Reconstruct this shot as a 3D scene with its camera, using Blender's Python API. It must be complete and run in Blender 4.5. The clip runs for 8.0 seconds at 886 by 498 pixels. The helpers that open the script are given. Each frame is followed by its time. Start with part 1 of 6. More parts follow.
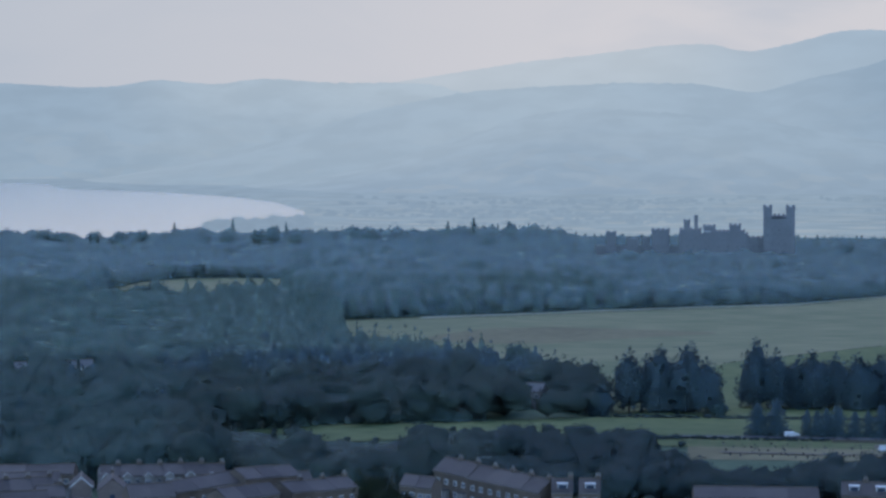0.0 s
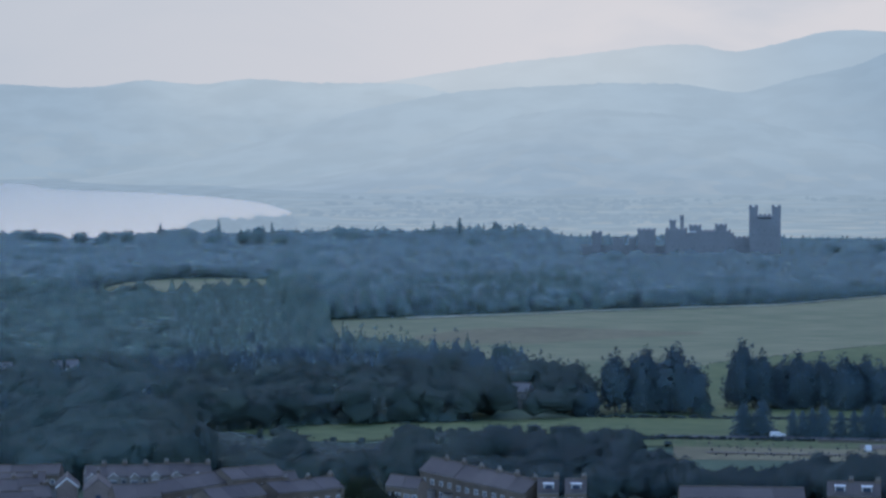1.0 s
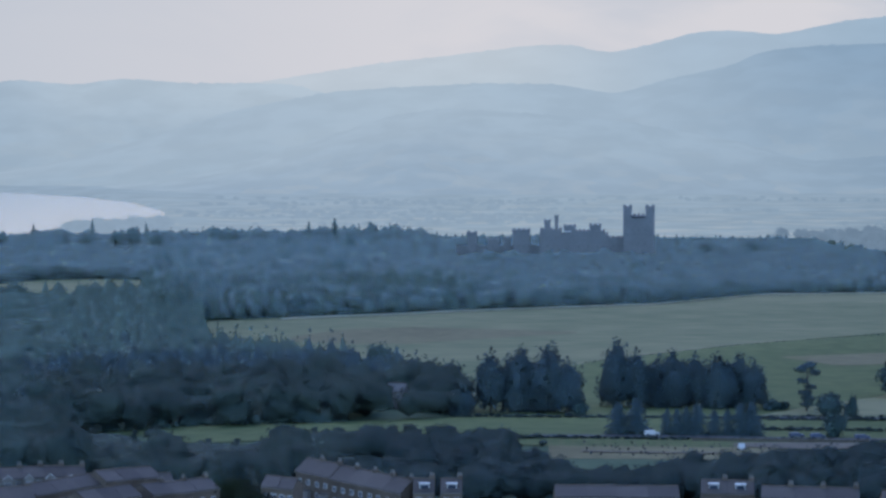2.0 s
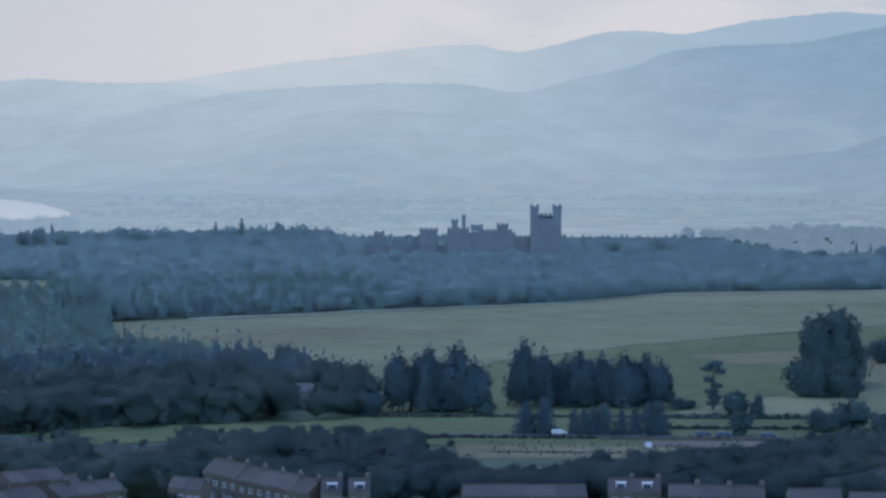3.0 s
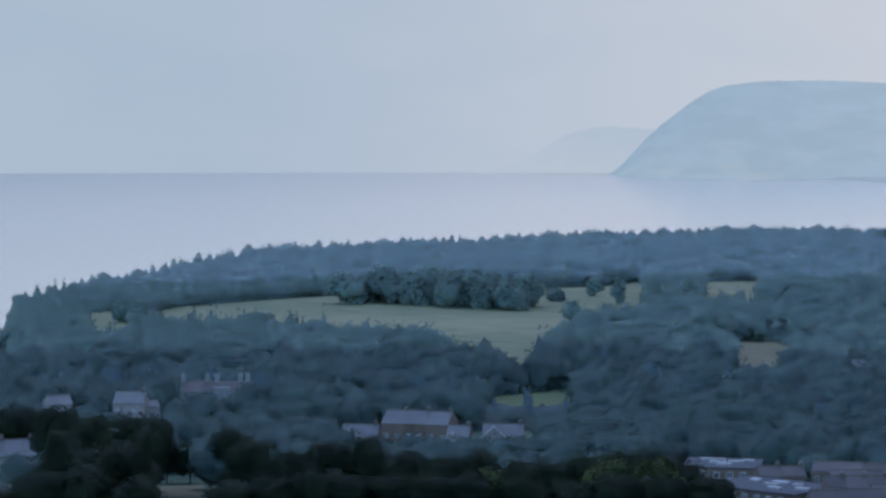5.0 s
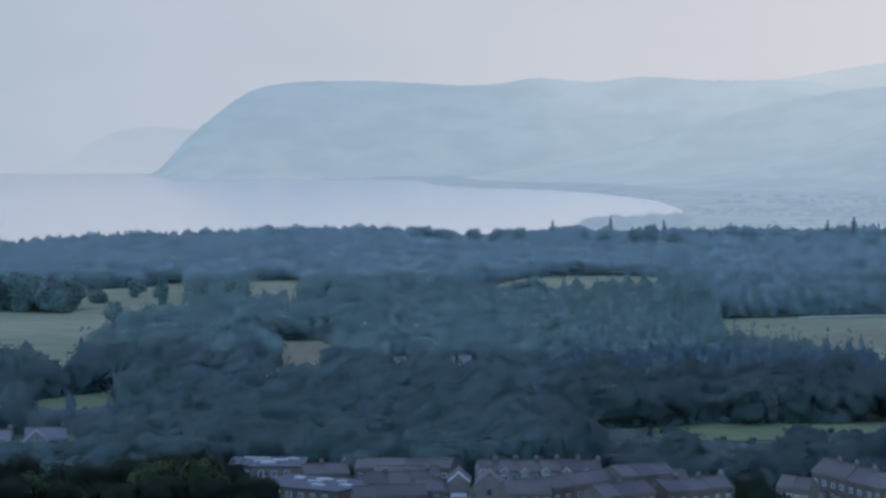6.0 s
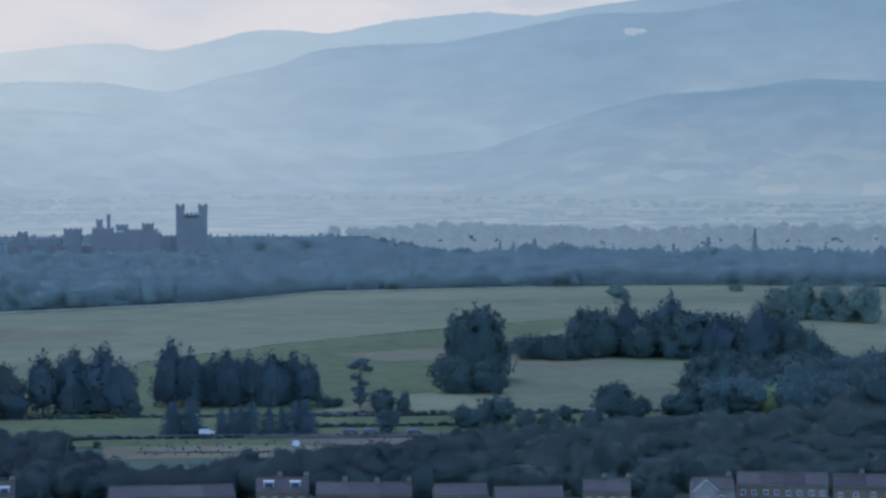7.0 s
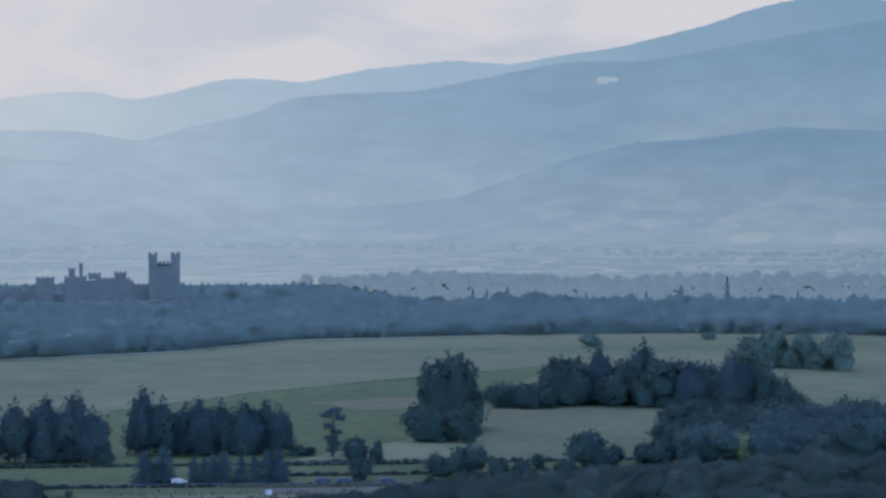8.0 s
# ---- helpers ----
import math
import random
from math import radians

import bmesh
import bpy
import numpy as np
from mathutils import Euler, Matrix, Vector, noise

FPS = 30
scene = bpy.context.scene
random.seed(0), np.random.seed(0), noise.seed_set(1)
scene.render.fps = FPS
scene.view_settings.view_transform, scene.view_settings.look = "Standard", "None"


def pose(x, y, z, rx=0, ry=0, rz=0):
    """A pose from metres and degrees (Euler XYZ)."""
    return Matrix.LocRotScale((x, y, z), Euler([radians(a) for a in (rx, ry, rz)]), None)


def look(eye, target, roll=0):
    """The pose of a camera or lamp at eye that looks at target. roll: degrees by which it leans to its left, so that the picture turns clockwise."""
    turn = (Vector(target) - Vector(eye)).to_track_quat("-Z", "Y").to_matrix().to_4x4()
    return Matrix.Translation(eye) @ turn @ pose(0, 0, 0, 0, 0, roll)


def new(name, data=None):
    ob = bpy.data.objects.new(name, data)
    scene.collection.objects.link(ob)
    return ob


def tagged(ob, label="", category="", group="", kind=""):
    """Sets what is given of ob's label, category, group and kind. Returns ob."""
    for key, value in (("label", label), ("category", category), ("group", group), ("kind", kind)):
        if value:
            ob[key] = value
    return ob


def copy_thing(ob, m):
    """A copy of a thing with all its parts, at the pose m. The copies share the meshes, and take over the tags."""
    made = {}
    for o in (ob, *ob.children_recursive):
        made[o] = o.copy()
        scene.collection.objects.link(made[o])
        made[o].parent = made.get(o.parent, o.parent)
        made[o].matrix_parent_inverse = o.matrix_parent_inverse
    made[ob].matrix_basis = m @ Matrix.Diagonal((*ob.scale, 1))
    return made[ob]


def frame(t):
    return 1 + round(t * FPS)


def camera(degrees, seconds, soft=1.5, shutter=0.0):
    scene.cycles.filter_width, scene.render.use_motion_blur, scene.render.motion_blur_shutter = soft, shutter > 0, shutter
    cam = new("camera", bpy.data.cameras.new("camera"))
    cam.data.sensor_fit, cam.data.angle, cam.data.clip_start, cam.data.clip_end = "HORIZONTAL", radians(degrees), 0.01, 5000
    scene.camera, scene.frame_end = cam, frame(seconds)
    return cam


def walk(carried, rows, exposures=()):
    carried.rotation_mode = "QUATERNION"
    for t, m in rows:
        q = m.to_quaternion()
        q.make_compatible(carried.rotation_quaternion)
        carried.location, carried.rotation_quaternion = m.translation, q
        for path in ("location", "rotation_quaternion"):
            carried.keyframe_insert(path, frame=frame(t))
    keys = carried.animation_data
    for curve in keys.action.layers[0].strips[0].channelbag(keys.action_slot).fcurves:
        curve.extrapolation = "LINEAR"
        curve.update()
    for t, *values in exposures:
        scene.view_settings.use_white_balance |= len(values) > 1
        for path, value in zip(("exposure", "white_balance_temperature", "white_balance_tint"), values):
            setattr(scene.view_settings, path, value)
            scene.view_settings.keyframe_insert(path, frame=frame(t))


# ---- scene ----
cam = camera(19, 8.0, soft=2.75)
PATH = [
    (0.0, pose(0, 0, 118, 87.041, 0, 6.905)),
    (0.5, pose(0, 0, 118, 87.044, 0, 6.698)),
    (1.0, pose(0, 0, 118, 87.046, 0, 6.601)),
    (1.5, pose(0, 0, 118, 87.048, 0, 6.530)),
    (1.8, pose(0, 0, 118, 87.044, 0, 6.492)),
    (1.9, pose(0, 0, 118, 87.042, 0, 6.055)),
    (2.0, pose(0, 0, 118, 87.049, 0, 3.897)),
    (2.1, pose(0, 0, 118, 87.051, 0, 2.615)),
    (2.2, pose(0, 0, 118, 87.051, 0, 2.081)),
    (3.3, pose(0, 0, 118, 87.045, 0, 1.858)),
    (3.5, pose(0, 0, 118, 87.043, 0, 1.816)),
    (4.0, pose(0, 0, 118, 87.034, 0, 1.735)),
    (4.1, pose(0, 0, 118, 87.039, 0, 2.469)),
    (4.2, pose(0, 0, 118, 87.029, 0, 6.297)),
    (4.3, pose(0, 0, 118, 87.039, 0, 11.209)),
    (4.4, pose(0, 0, 118, 87.031, 0, 14.853)),
    (4.5, pose(0, 0, 118, 87.029, 0, 16.391)),
    (4.6, pose(0, 0, 118, 87.012, 0, 16.765)),
    (4.7, pose(0, 0, 118, 87.009, 0, 17.247)),
    (4.8, pose(0, 0, 118, 87.018, 0, 20.687)),
    (4.9, pose(0, 0, 118, 87.016, 0, 23.692)),
    (5.0, pose(0, 0, 118, 86.994, 0, 24.962)),
    (5.2, pose(0, 0, 118, 86.992, 0, 25.047)),
    (6.3, pose(0, 0, 118, 87.019, 0, 9.308)),
    (6.4, pose(0, 0, 118, 87.022, 0, 7.815)),
    (6.5, pose(0, 0, 118, 87.013, 0, 7.515)),
    (6.6, pose(0, 0, 118, 87.012, 0, 7.322)),
    (6.7, pose(0, 0, 118, 87.022, 0, 4.540)),
    (6.8, pose(0, 0, 118, 87.029, 0, -0.135)),
    (6.9, pose(0, 0, 118, 87.024, 0, -3.944)),
    (7.0, pose(0, 0, 118, 87.026, 0, -5.765)),
    (7.1, pose(0, 0, 118, 87.224, 0, -6.297)),
    (7.2, pose(0, 0, 118, 87.713, 0, -6.298)),
    (7.3, pose(0, 0, 118, 87.970, 0, -6.298)),
    (7.5, pose(0, 0, 118, 88.060, 0, -6.302)),
    (8.0, pose(0, 0, 118, 88.074, 0, -6.353)),
]
walk(cam, PATH, [(0.0, -0.1, 6500, 10), (0.5, 0.0, 6500, 10), (2.0, -0.02, 6500, 10), (3.5, 0.03, 6500, 10), (4.5, 0.09, 6500, 10), (5.0, 0.06, 6500, 10), (6.5, 0.02, 6500, 10), (7.0, 0.08, 6500, 10), (7.5, 0.1, 6500, 10), (8.0, -0.04, 6500, 10)])

# ---- world and light ----
EYE_Z = 118.0
SUN_AZ, SUN_EL = radians(-28), radians(52)
world = bpy.data.worlds.new("world")
scene.world = world
world.use_nodes = True
wt = world.node_tree
wt.nodes.clear()


def wnode(kind, **kw):
    n = wt.nodes.new(kind)
    for k, v in kw.items():
        if k == "sky_type":
            n.sky_type = v
        elif k == "operation":
            n.operation = v
        elif k == "data_type":
            n.data_type = v
        elif k == "blend_type":
            n.blend_type = v
    return n


sky = wnode("ShaderNodeTexSky", sky_type="NISHITA")
sky.sun_disc = False
sky.sun_elevation, sky.sun_rotation = SUN_EL, SUN_AZ
sky.altitude, sky.air_density, sky.dust_density, sky.ozone_density = 100, 1.3, 1.0, 3.0
gain = wnode("ShaderNodeMix", data_type="RGBA", blend_type="MULTIPLY")
gain.inputs["Factor"].default_value = 1.0
gain.inputs[7].default_value = (0.20, 0.313, 0.546, 1)
wt.links.new(sky.outputs[0], gain.inputs[6])
coord = wnode("ShaderNodeTexCoord")
sep = wnode("ShaderNodeSeparateXYZ")
wt.links.new(coord.outputs["Generated"], sep.inputs[0])
# haze and thin cloud near the horizon, clear blue above
band = wnode("ShaderNodeMapRange")
band.interpolation_type = "SMOOTHSTEP"
band.inputs[1].default_value, band.inputs[2].default_value = 0.2, 0.75
band.inputs[3].default_value, band.inputs[4].default_value = 1.0, 0.0
wt.links.new(sep.outputs[2], band.inputs[0])
side = wnode("ShaderNodeMapRange")
side.inputs[1].default_value, side.inputs[2].default_value = -0.5, -0.06
wt.links.new(sep.outputs[0], side.inputs[0])
tint = wnode("ShaderNodeMix", data_type="RGBA")
tint.inputs[6].default_value = (0.395, 0.485, 0.60, 1)
tint.inputs[7].default_value = (0.675, 0.668, 0.712, 1)
wt.links.new(side.outputs[0], tint.inputs["Factor"])
# whitish towards the sun; the unseen rear half is brightened blue as added fill light
back = wnode("ShaderNodeMapRange")
back.interpolation_type = "SMOOTHSTEP"
back.inputs[1].default_value, back.inputs[2].default_value = 0.45, -0.55
wt.links.new(sep.outputs[1], back.inputs[0])
round_sky = wnode("ShaderNodeMix", data_type="RGBA")
round_sky.inputs[7].default_value = (1.6, 2.9, 5.3, 1)
wt.links.new(back.outputs[0], round_sky.inputs["Factor"])
wt.links.new(tint.outputs[2], round_sky.inputs[6])
stretch = wnode("ShaderNodeMapping")
stretch.inputs["Scale"].default_value = (5, 5, 17)
wt.links.new(coord.outputs["Generated"], stretch.inputs[0])
cloud = wnode("ShaderNodeTexNoise")
cloud.inputs["Scale"].default_value, cloud.inputs["Detail"].default_value = 1.9, 6
cloud.inputs["Distortion"].default_value = 0.5
wt.links.new(stretch.outputs[0], cloud.inputs["Vector"])
cl = wnode("ShaderNodeMapRange")
cl.interpolation_type = "SMOOTHSTEP"
cl.inputs[1].default_value, cl.inputs[2].default_value = 0.42, 0.64
wt.links.new(cloud.outputs[0], cl.inputs[0])
thick = wnode("ShaderNodeMapRange")
thick.inputs[1].default_value, thick.inputs[2].default_value = -0.1, 0.12
thick.inputs[3].default_value, thick.inputs[4].default_value = 0.12, 1.0
wt.links.new(sep.outputs[0], thick.inputs[0])
cover = wnode("ShaderNodeMath", operation="MULTIPLY")
wt.links.new(cl.outputs[0], cover.inputs[0])
wt.links.new(thick.outputs[0], cover.inputs[1])
puff = wnode("ShaderNodeMix", data_type="RGBA", blend_type="MULTIPLY")
puff.inputs[7].default_value = (0.74, 0.83, 0.91, 1)
wt.links.new(cover.outputs[0], puff.inputs["Factor"])
wt.links.new(round_sky.outputs[2], puff.inputs[6])
both = wnode("ShaderNodeMix", data_type="RGBA")
wt.links.new(band.outputs[0], both.inputs["Factor"])
wt.links.new(gain.outputs[2], both.inputs[6])
wt.links.new(puff.outputs[2], both.inputs[7])
bg = wnode("ShaderNodeBackground")
wt.links.new(both.outputs[2], bg.inputs[0])
wout = wnode("ShaderNodeOutputWorld")
wt.links.new(bg.outputs[0], wout.inputs[0])

sun = bpy.data.lights.new("sun", "SUN")
sun.energy, sun.angle, sun.color = 0.65, radians(25), (1.0, 0.96, 0.91)
sun_ob = new("sun", sun)
sun_ob.matrix_world = look((0, 0, 300), (-math.sin(SUN_AZ) * 100, -math.cos(SUN_AZ) * 100, 300 - 100 * math.tan(SUN_EL)))

# ---- helpers of the place ----


def at(az, r):
    """Plan place from a bearing in degrees and a distance in metres from the lookout."""
    return r * math.sin(radians(az)), r * math.cos(radians(az))


R_KNOTS = [0, 5, 40, 120, 250, 400, 520, 560, 620, 680, 760, 900, 1400, 1700, 2000, 2300, 3000, 6000]
Z_KNOTS = [116, 113, 96, 80, 61, 43, 35, 33.8, 30.5, 27.5, 26, 22.5, 20, 15.5, 10, 6, 3.5, 5]
NEAR_AZ = [-180, -90, -50, -40, -34.75, -34.5, -34.15, -32, -28, -24, -18, -14, -12.2, -11.7, -10.15, -9.85, -9.7, 60, 180]
NEAR_R = [3000, 900, 950, 950, 1000, 1120, 1400, 1570, 1960, 2160, 2300, 2330, 2380, 2560, 2640, 3130, 5600, 5600, 3000]
FAR_AZ = [-21.3, -17, -15.4, -15.2, -14.6, -13, -11.5, -10.5, -9.9, -9.7]
FAR_R = [4860, 4560, 4420, 4150, 4080, 3950, 3720, 3480, 3150, 3000]


def ground_z(x, y):
    x, y = np.asarray(x, float), np.asarray(y, float)
    r, az = np.hypot(x, y), np.degrees(np.arctan2(x, y))
    z = np.interp(r, R_KNOTS, Z_KNOTS)
    z = z + 7.0 * np.exp(-((x + 45) / 190) ** 2 - ((y - 1760) / 170) ** 2)
    z = z + 0.8 * np.sin(x / 97 + 1) * np.sin(y / 131) * np.clip((r - 700) / 300, 0, 1)
    near, far = np.interp(az, NEAR_AZ, NEAR_R), np.interp(az, FAR_AZ, FAR_R, left=9e3, right=2900)
    wet = np.minimum(r - near, far - r)
    return np.where(wet > 0, np.maximum(-5, 1.0 - wet * 0.08), np.minimum(z, 1.0 - wet * 0.25))


def gz(x, y):
    return float(ground_z(x, y))


def mesh_from(name, verts, faces, mat=None, smooth=False, normals=None):
    me = bpy.data.meshes.new(name)
    verts, faces = np.asarray(verts, np.float32), np.asarray(faces, np.int32)
    k = faces.shape[1]
    me.vertices.add(len(verts))
    me.vertices.foreach_set("co", verts.ravel())
    me.loops.add(faces.size)
    me.loops.foreach_set("vertex_index", faces.ravel())
    me.polygons.add(len(faces))
    me.polygons.foreach_set("loop_start", np.arange(0, faces.size, k, dtype=np.int32))
    me.polygons.foreach_set("loop_total", np.full(len(faces), k, np.int32))
    me.polygons.foreach_set("use_smooth", np.full(len(faces), smooth))
    me.update(calc_edges=True)
    if normals is None:
        me.validate()
    else:
        me.normals_split_custom_set_from_vertices(np.asarray(normals, np.float32))
    if mat:
        me.materials.append(mat)
    return me


def part(name, bm, material, parent=None, label="", smooth=False):
    me = bpy.data.meshes.new(name)
    bm.to_mesh(me)
    bm.free()
    for p in me.polygons:
        p.use_smooth = smooth
    me.materials.append(material)
    ob = new(name, me)
    if parent:
        ob.parent = parent
    if label:
        ob["label"] = label
    return ob


def box(bm, x0, y0, z0, x1, y1, z1):
    v = [bm.verts.new(c) for c in ((x0, y0, z0), (x1, y0, z0), (x1, y1, z0), (x0, y1, z0),
                                   (x0, y0, z1), (x1, y0, z1), (x1, y1, z1), (x0, y1, z1))]
    for f in ((0, 3, 2, 1), (4, 5, 6, 7), (0, 1, 5, 4), (1, 2, 6, 5), (2, 3, 7, 6), (3, 0, 4, 7)):
        bm.faces.new([v[i] for i in f])
    return v


def boxes(*rows):
    bm = bmesh.new()
    for row in rows:
        box(bm, *row)
    return bm


# ---- materials ----


def material(name, rough=0.8, spec=0.2, metal=0.0):
    m = bpy.data.materials.new(name)
    m.use_nodes = True
    b = m.node_tree.nodes["Principled BSDF"]
    b.inputs["Roughness"].default_value = rough
    b.inputs["Specular IOR Level"].default_value = spec
    b.inputs["Metallic"].default_value = metal
    return m, m.node_tree, b


def varied(name, dark, light, scale, rough=0.85, spec=0.15, island=0.0, fine=6.0, objrand=0.0, bump=0.0, scale3=(1, 1, 1), span=(0.7, 1.3)):
    """A surface with grain at two scales, tinted between two colours."""
    m, nt, b = material(name, rough, spec)
    geo = nt.nodes.new("ShaderNodeNewGeometry")
    mp = nt.nodes.new("ShaderNodeMapping")
    mp.inputs["Scale"].default_value = scale3
    nt.links.new(geo.outputs["Position"], mp.inputs[0])
    big, small = nt.nodes.new("ShaderNodeTexNoise"), nt.nodes.new("ShaderNodeTexNoise")
    big.inputs["Scale"].default_value, big.inputs["Detail"].default_value = scale, 4
    small.inputs["Scale"].default_value, small.inputs["Detail"].default_value = scale * fine, 3
    add = nt.nodes.new("ShaderNodeMath")
    add.operation = "ADD"
    for n in (big, small):
        nt.links.new(mp.outputs[0], n.inputs["Vector"])
    nt.links.new(big.outputs[0], add.inputs[0])
    nt.links.new(small.outputs[0], add.inputs[1])
    last = add
    for amount, source in ((island, geo.outputs["Random Per Island"]), (objrand, nt.nodes.new("ShaderNodeObjectInfo").outputs["Random"])):
        if amount:
            mul = nt.nodes.new("ShaderNodeMath")
            mul.operation = "MULTIPLY_ADD"
            mul.inputs[1].default_value = amount
            nt.links.new(source, mul.inputs[0])
            nt.links.new(last.outputs[0], mul.inputs[2])
            last = mul
    rng = nt.nodes.new("ShaderNodeMapRange")
    rng.inputs[1].default_value, rng.inputs[2].default_value = span[0], span[1] + island + objrand
    nt.links.new(last.outputs[0], rng.inputs[0])
    mix = nt.nodes.new("ShaderNodeMix")
    mix.data_type = "RGBA"
    mix.inputs[6].default_value, mix.inputs[7].default_value = (*dark, 1), (*light, 1)
    nt.links.new(rng.outputs[0], mix.inputs["Factor"])
    nt.links.new(mix.outputs[2], b.inputs["Base Color"])
    if bump:
        bp = nt.nodes.new("ShaderNodeBump")
        bp.inputs["Strength"].default_value = bump
        nt.links.new(add.outputs[0], bp.inputs["Height"])
        nt.links.new(bp.outputs[0], b.inputs["Normal"])
    return m




def leafy(name, dark, light, scale, spec=0.03, gaps=0.3, island=0.05):
    """Foliage: reflects and lets light through, tinted leaf by leaf and tree by tree, with fine gaps between the leaves."""
    m = varied(name, dark, light, scale, 0.6, spec, island=island, fine=6.0, span=(0.78, 1.22))
    nt = m.node_tree
    b = nt.nodes["Principled BSDF"]
    tr = nt.nodes.new("ShaderNodeBsdfTranslucent")
    nt.links.new(b.inputs["Base Color"].links[0].from_socket, tr.inputs[0])
    mx = nt.nodes.new("ShaderNodeMixShader")
    mx.inputs[0].default_value = 0.45
    nt.links.new(b.outputs[0], mx.inputs[1])
    nt.links.new(tr.outputs[0], mx.inputs[2])
    clear = nt.nodes.new("ShaderNodeBsdfTransparent")
    airy = nt.nodes.new("ShaderNodeMixShader")
    airy.inputs[0].default_value = gaps
    nt.links.new(mx.outputs[0], airy.inputs[1])
    nt.links.new(clear.outputs[0], airy.inputs[2])
    nt.links.new(airy.outputs[0], nt.nodes["Material Output"].inputs[0])
    return m


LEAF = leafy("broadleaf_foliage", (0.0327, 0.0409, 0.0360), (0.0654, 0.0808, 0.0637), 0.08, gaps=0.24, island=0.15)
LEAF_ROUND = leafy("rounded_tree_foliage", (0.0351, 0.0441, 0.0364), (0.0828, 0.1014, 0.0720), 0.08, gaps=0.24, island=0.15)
# haze is put into the valley, far and park leaf colours: paler with distance
LEAF_VALLEY = leafy("valley_foliage_hazed", (0.0504, 0.0672, 0.0529), (0.0970, 0.1251, 0.0918), 0.08, gaps=0.28, island=0.12)
LEAF_FAR = leafy("far_foliage_hazed", (0.1416, 0.1720, 0.1407), (0.2189, 0.2541, 0.1991), 0.08, gaps=0.42, island=0.1)
LEAF_MID = leafy("park_foliage_hazed", (0.0889, 0.1151, 0.0870), (0.1626, 0.2014, 0.1420), 0.08, gaps=0.36, island=0.1)
CONIFER = leafy("conifer_needles", (0.0499, 0.0727, 0.0724), (0.0831, 0.1116, 0.1032), 0.08, gaps=0.24, island=0.2)
CONIFER_PARK = leafy("plantation_needles", (0.0574, 0.0804, 0.0769), (0.1005, 0.1283, 0.1133), 0.08, gaps=0.26, island=0.12)
LEAF_TREE = leafy("meadow_tree_foliage", (0.0426, 0.0628, 0.0540), (0.0852, 0.1208, 0.0954), 0.08, gaps=0.22, island=0.25)
# parkland trees also have haze lightening mixed into their leaf colour
LEAF_PARK = leafy("parkland_tree_hazed", (0.0885, 0.1198, 0.0894), (0.1568, 0.1994, 0.1410), 0.08, gaps=0.26, island=0.12)
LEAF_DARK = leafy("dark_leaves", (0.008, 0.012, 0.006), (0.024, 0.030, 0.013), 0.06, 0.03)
LEAF_OLIVE = leafy("olive_leaves", (0.018, 0.024, 0.008), (0.05, 0.058, 0.016), 0.1, gaps=0.1, island=0.3)
LEAF_PALE = leafy("pale_blossom_leaves", (0.1734, 0.1976, 0.0833), (0.3179, 0.3294, 0.1428), 0.2)
BARK = varied("bark", (0.024, 0.0192, 0.0144), (0.072, 0.056, 0.04), 1.5, 0.9, 0.1)
GRASS = varied("meadow_grass", (0.07, 0.078, 0.031), (0.165, 0.134, 0.062), 0.007, 0.9, 0.1, fine=14, scale3=(0.5, 1.3, 1))
GREEN = varied("green_pasture", (0.044, 0.053, 0.015), (0.09, 0.092, 0.031), 0.012, 0.9, 0.1, fine=12)
DRY = varied("dry_grass", (0.088, 0.069, 0.031), (0.138, 0.108, 0.05), 0.02, 0.9, 0.1, fine=10)
STRAW = varied("pale_cut_straw", (0.24, 0.205, 0.125), (0.31, 0.265, 0.165), 0.03, 0.9, 0.1, fine=10)
PASTURE = varied("grazed_pasture", (0.0708, 0.0713, 0.0295), (0.1303, 0.1137, 0.0515), 0.012, 0.9, 0.1, fine=12)
SOIL = varied("undergrowth", (0.04, 0.056, 0.032), (0.072, 0.084, 0.044), 0.03, 0.95, 0.05, fine=12)
STONE = varied("castle_stone", (0.116, 0.104, 0.089), (0.148, 0.132, 0.113), 0.08, 0.9, 0.1, fine=9)
STONE_DARK = varied("window_recess", (0.09, 0.081, 0.07), (0.108, 0.097, 0.083), 0.5)
SLATE = varied("slate_roof", (0.024, 0.0165, 0.0115), (0.072, 0.051, 0.037), 0.25, 0.75, 0.2, objrand=0.8, fine=10)
PALE_SLATE = varied("pale_slate_roof", (0.062, 0.052, 0.042), (0.1, 0.084, 0.067), 0.3, 0.7, 0.2, objrand=0.4, fine=10)
BRICK = varied("brown_brick", (0.0624, 0.0422, 0.0285), (0.1417, 0.0974, 0.0648), 0.3, 0.9, 0.1, objrand=0.4, fine=14)
RENDERED = varied("rendered_wall", (0.136, 0.108, 0.084), (0.216, 0.176, 0.14), 0.3, 0.9, 0.1, objrand=0.4)
GABLE = varied("pink_brown_render", (0.105, 0.07, 0.05), (0.155, 0.105, 0.078), 0.3, 0.9, 0.1, objrand=0.3)
WHITE = varied("white_paint", (0.32, 0.275, 0.22), (0.42, 0.365, 0.3), 0.6, 0.5, 0.4)
TARMAC = varied("tarmac", (0.025, 0.0228, 0.021), (0.042, 0.0385, 0.035), 0.2, 0.85, 0.2)
GRAVEL = varied("pale_gravel", (0.07, 0.054, 0.036), (0.108, 0.084, 0.056), 0.1, 0.9, 0.1, fine=10)


def glass_mat():
    m, nt, b = material("window_glass", 0.12, 0.6)
    b.inputs["Base Color"].default_value = (0.03, 0.035, 0.045, 1)
    return m


PANE = glass_mat()


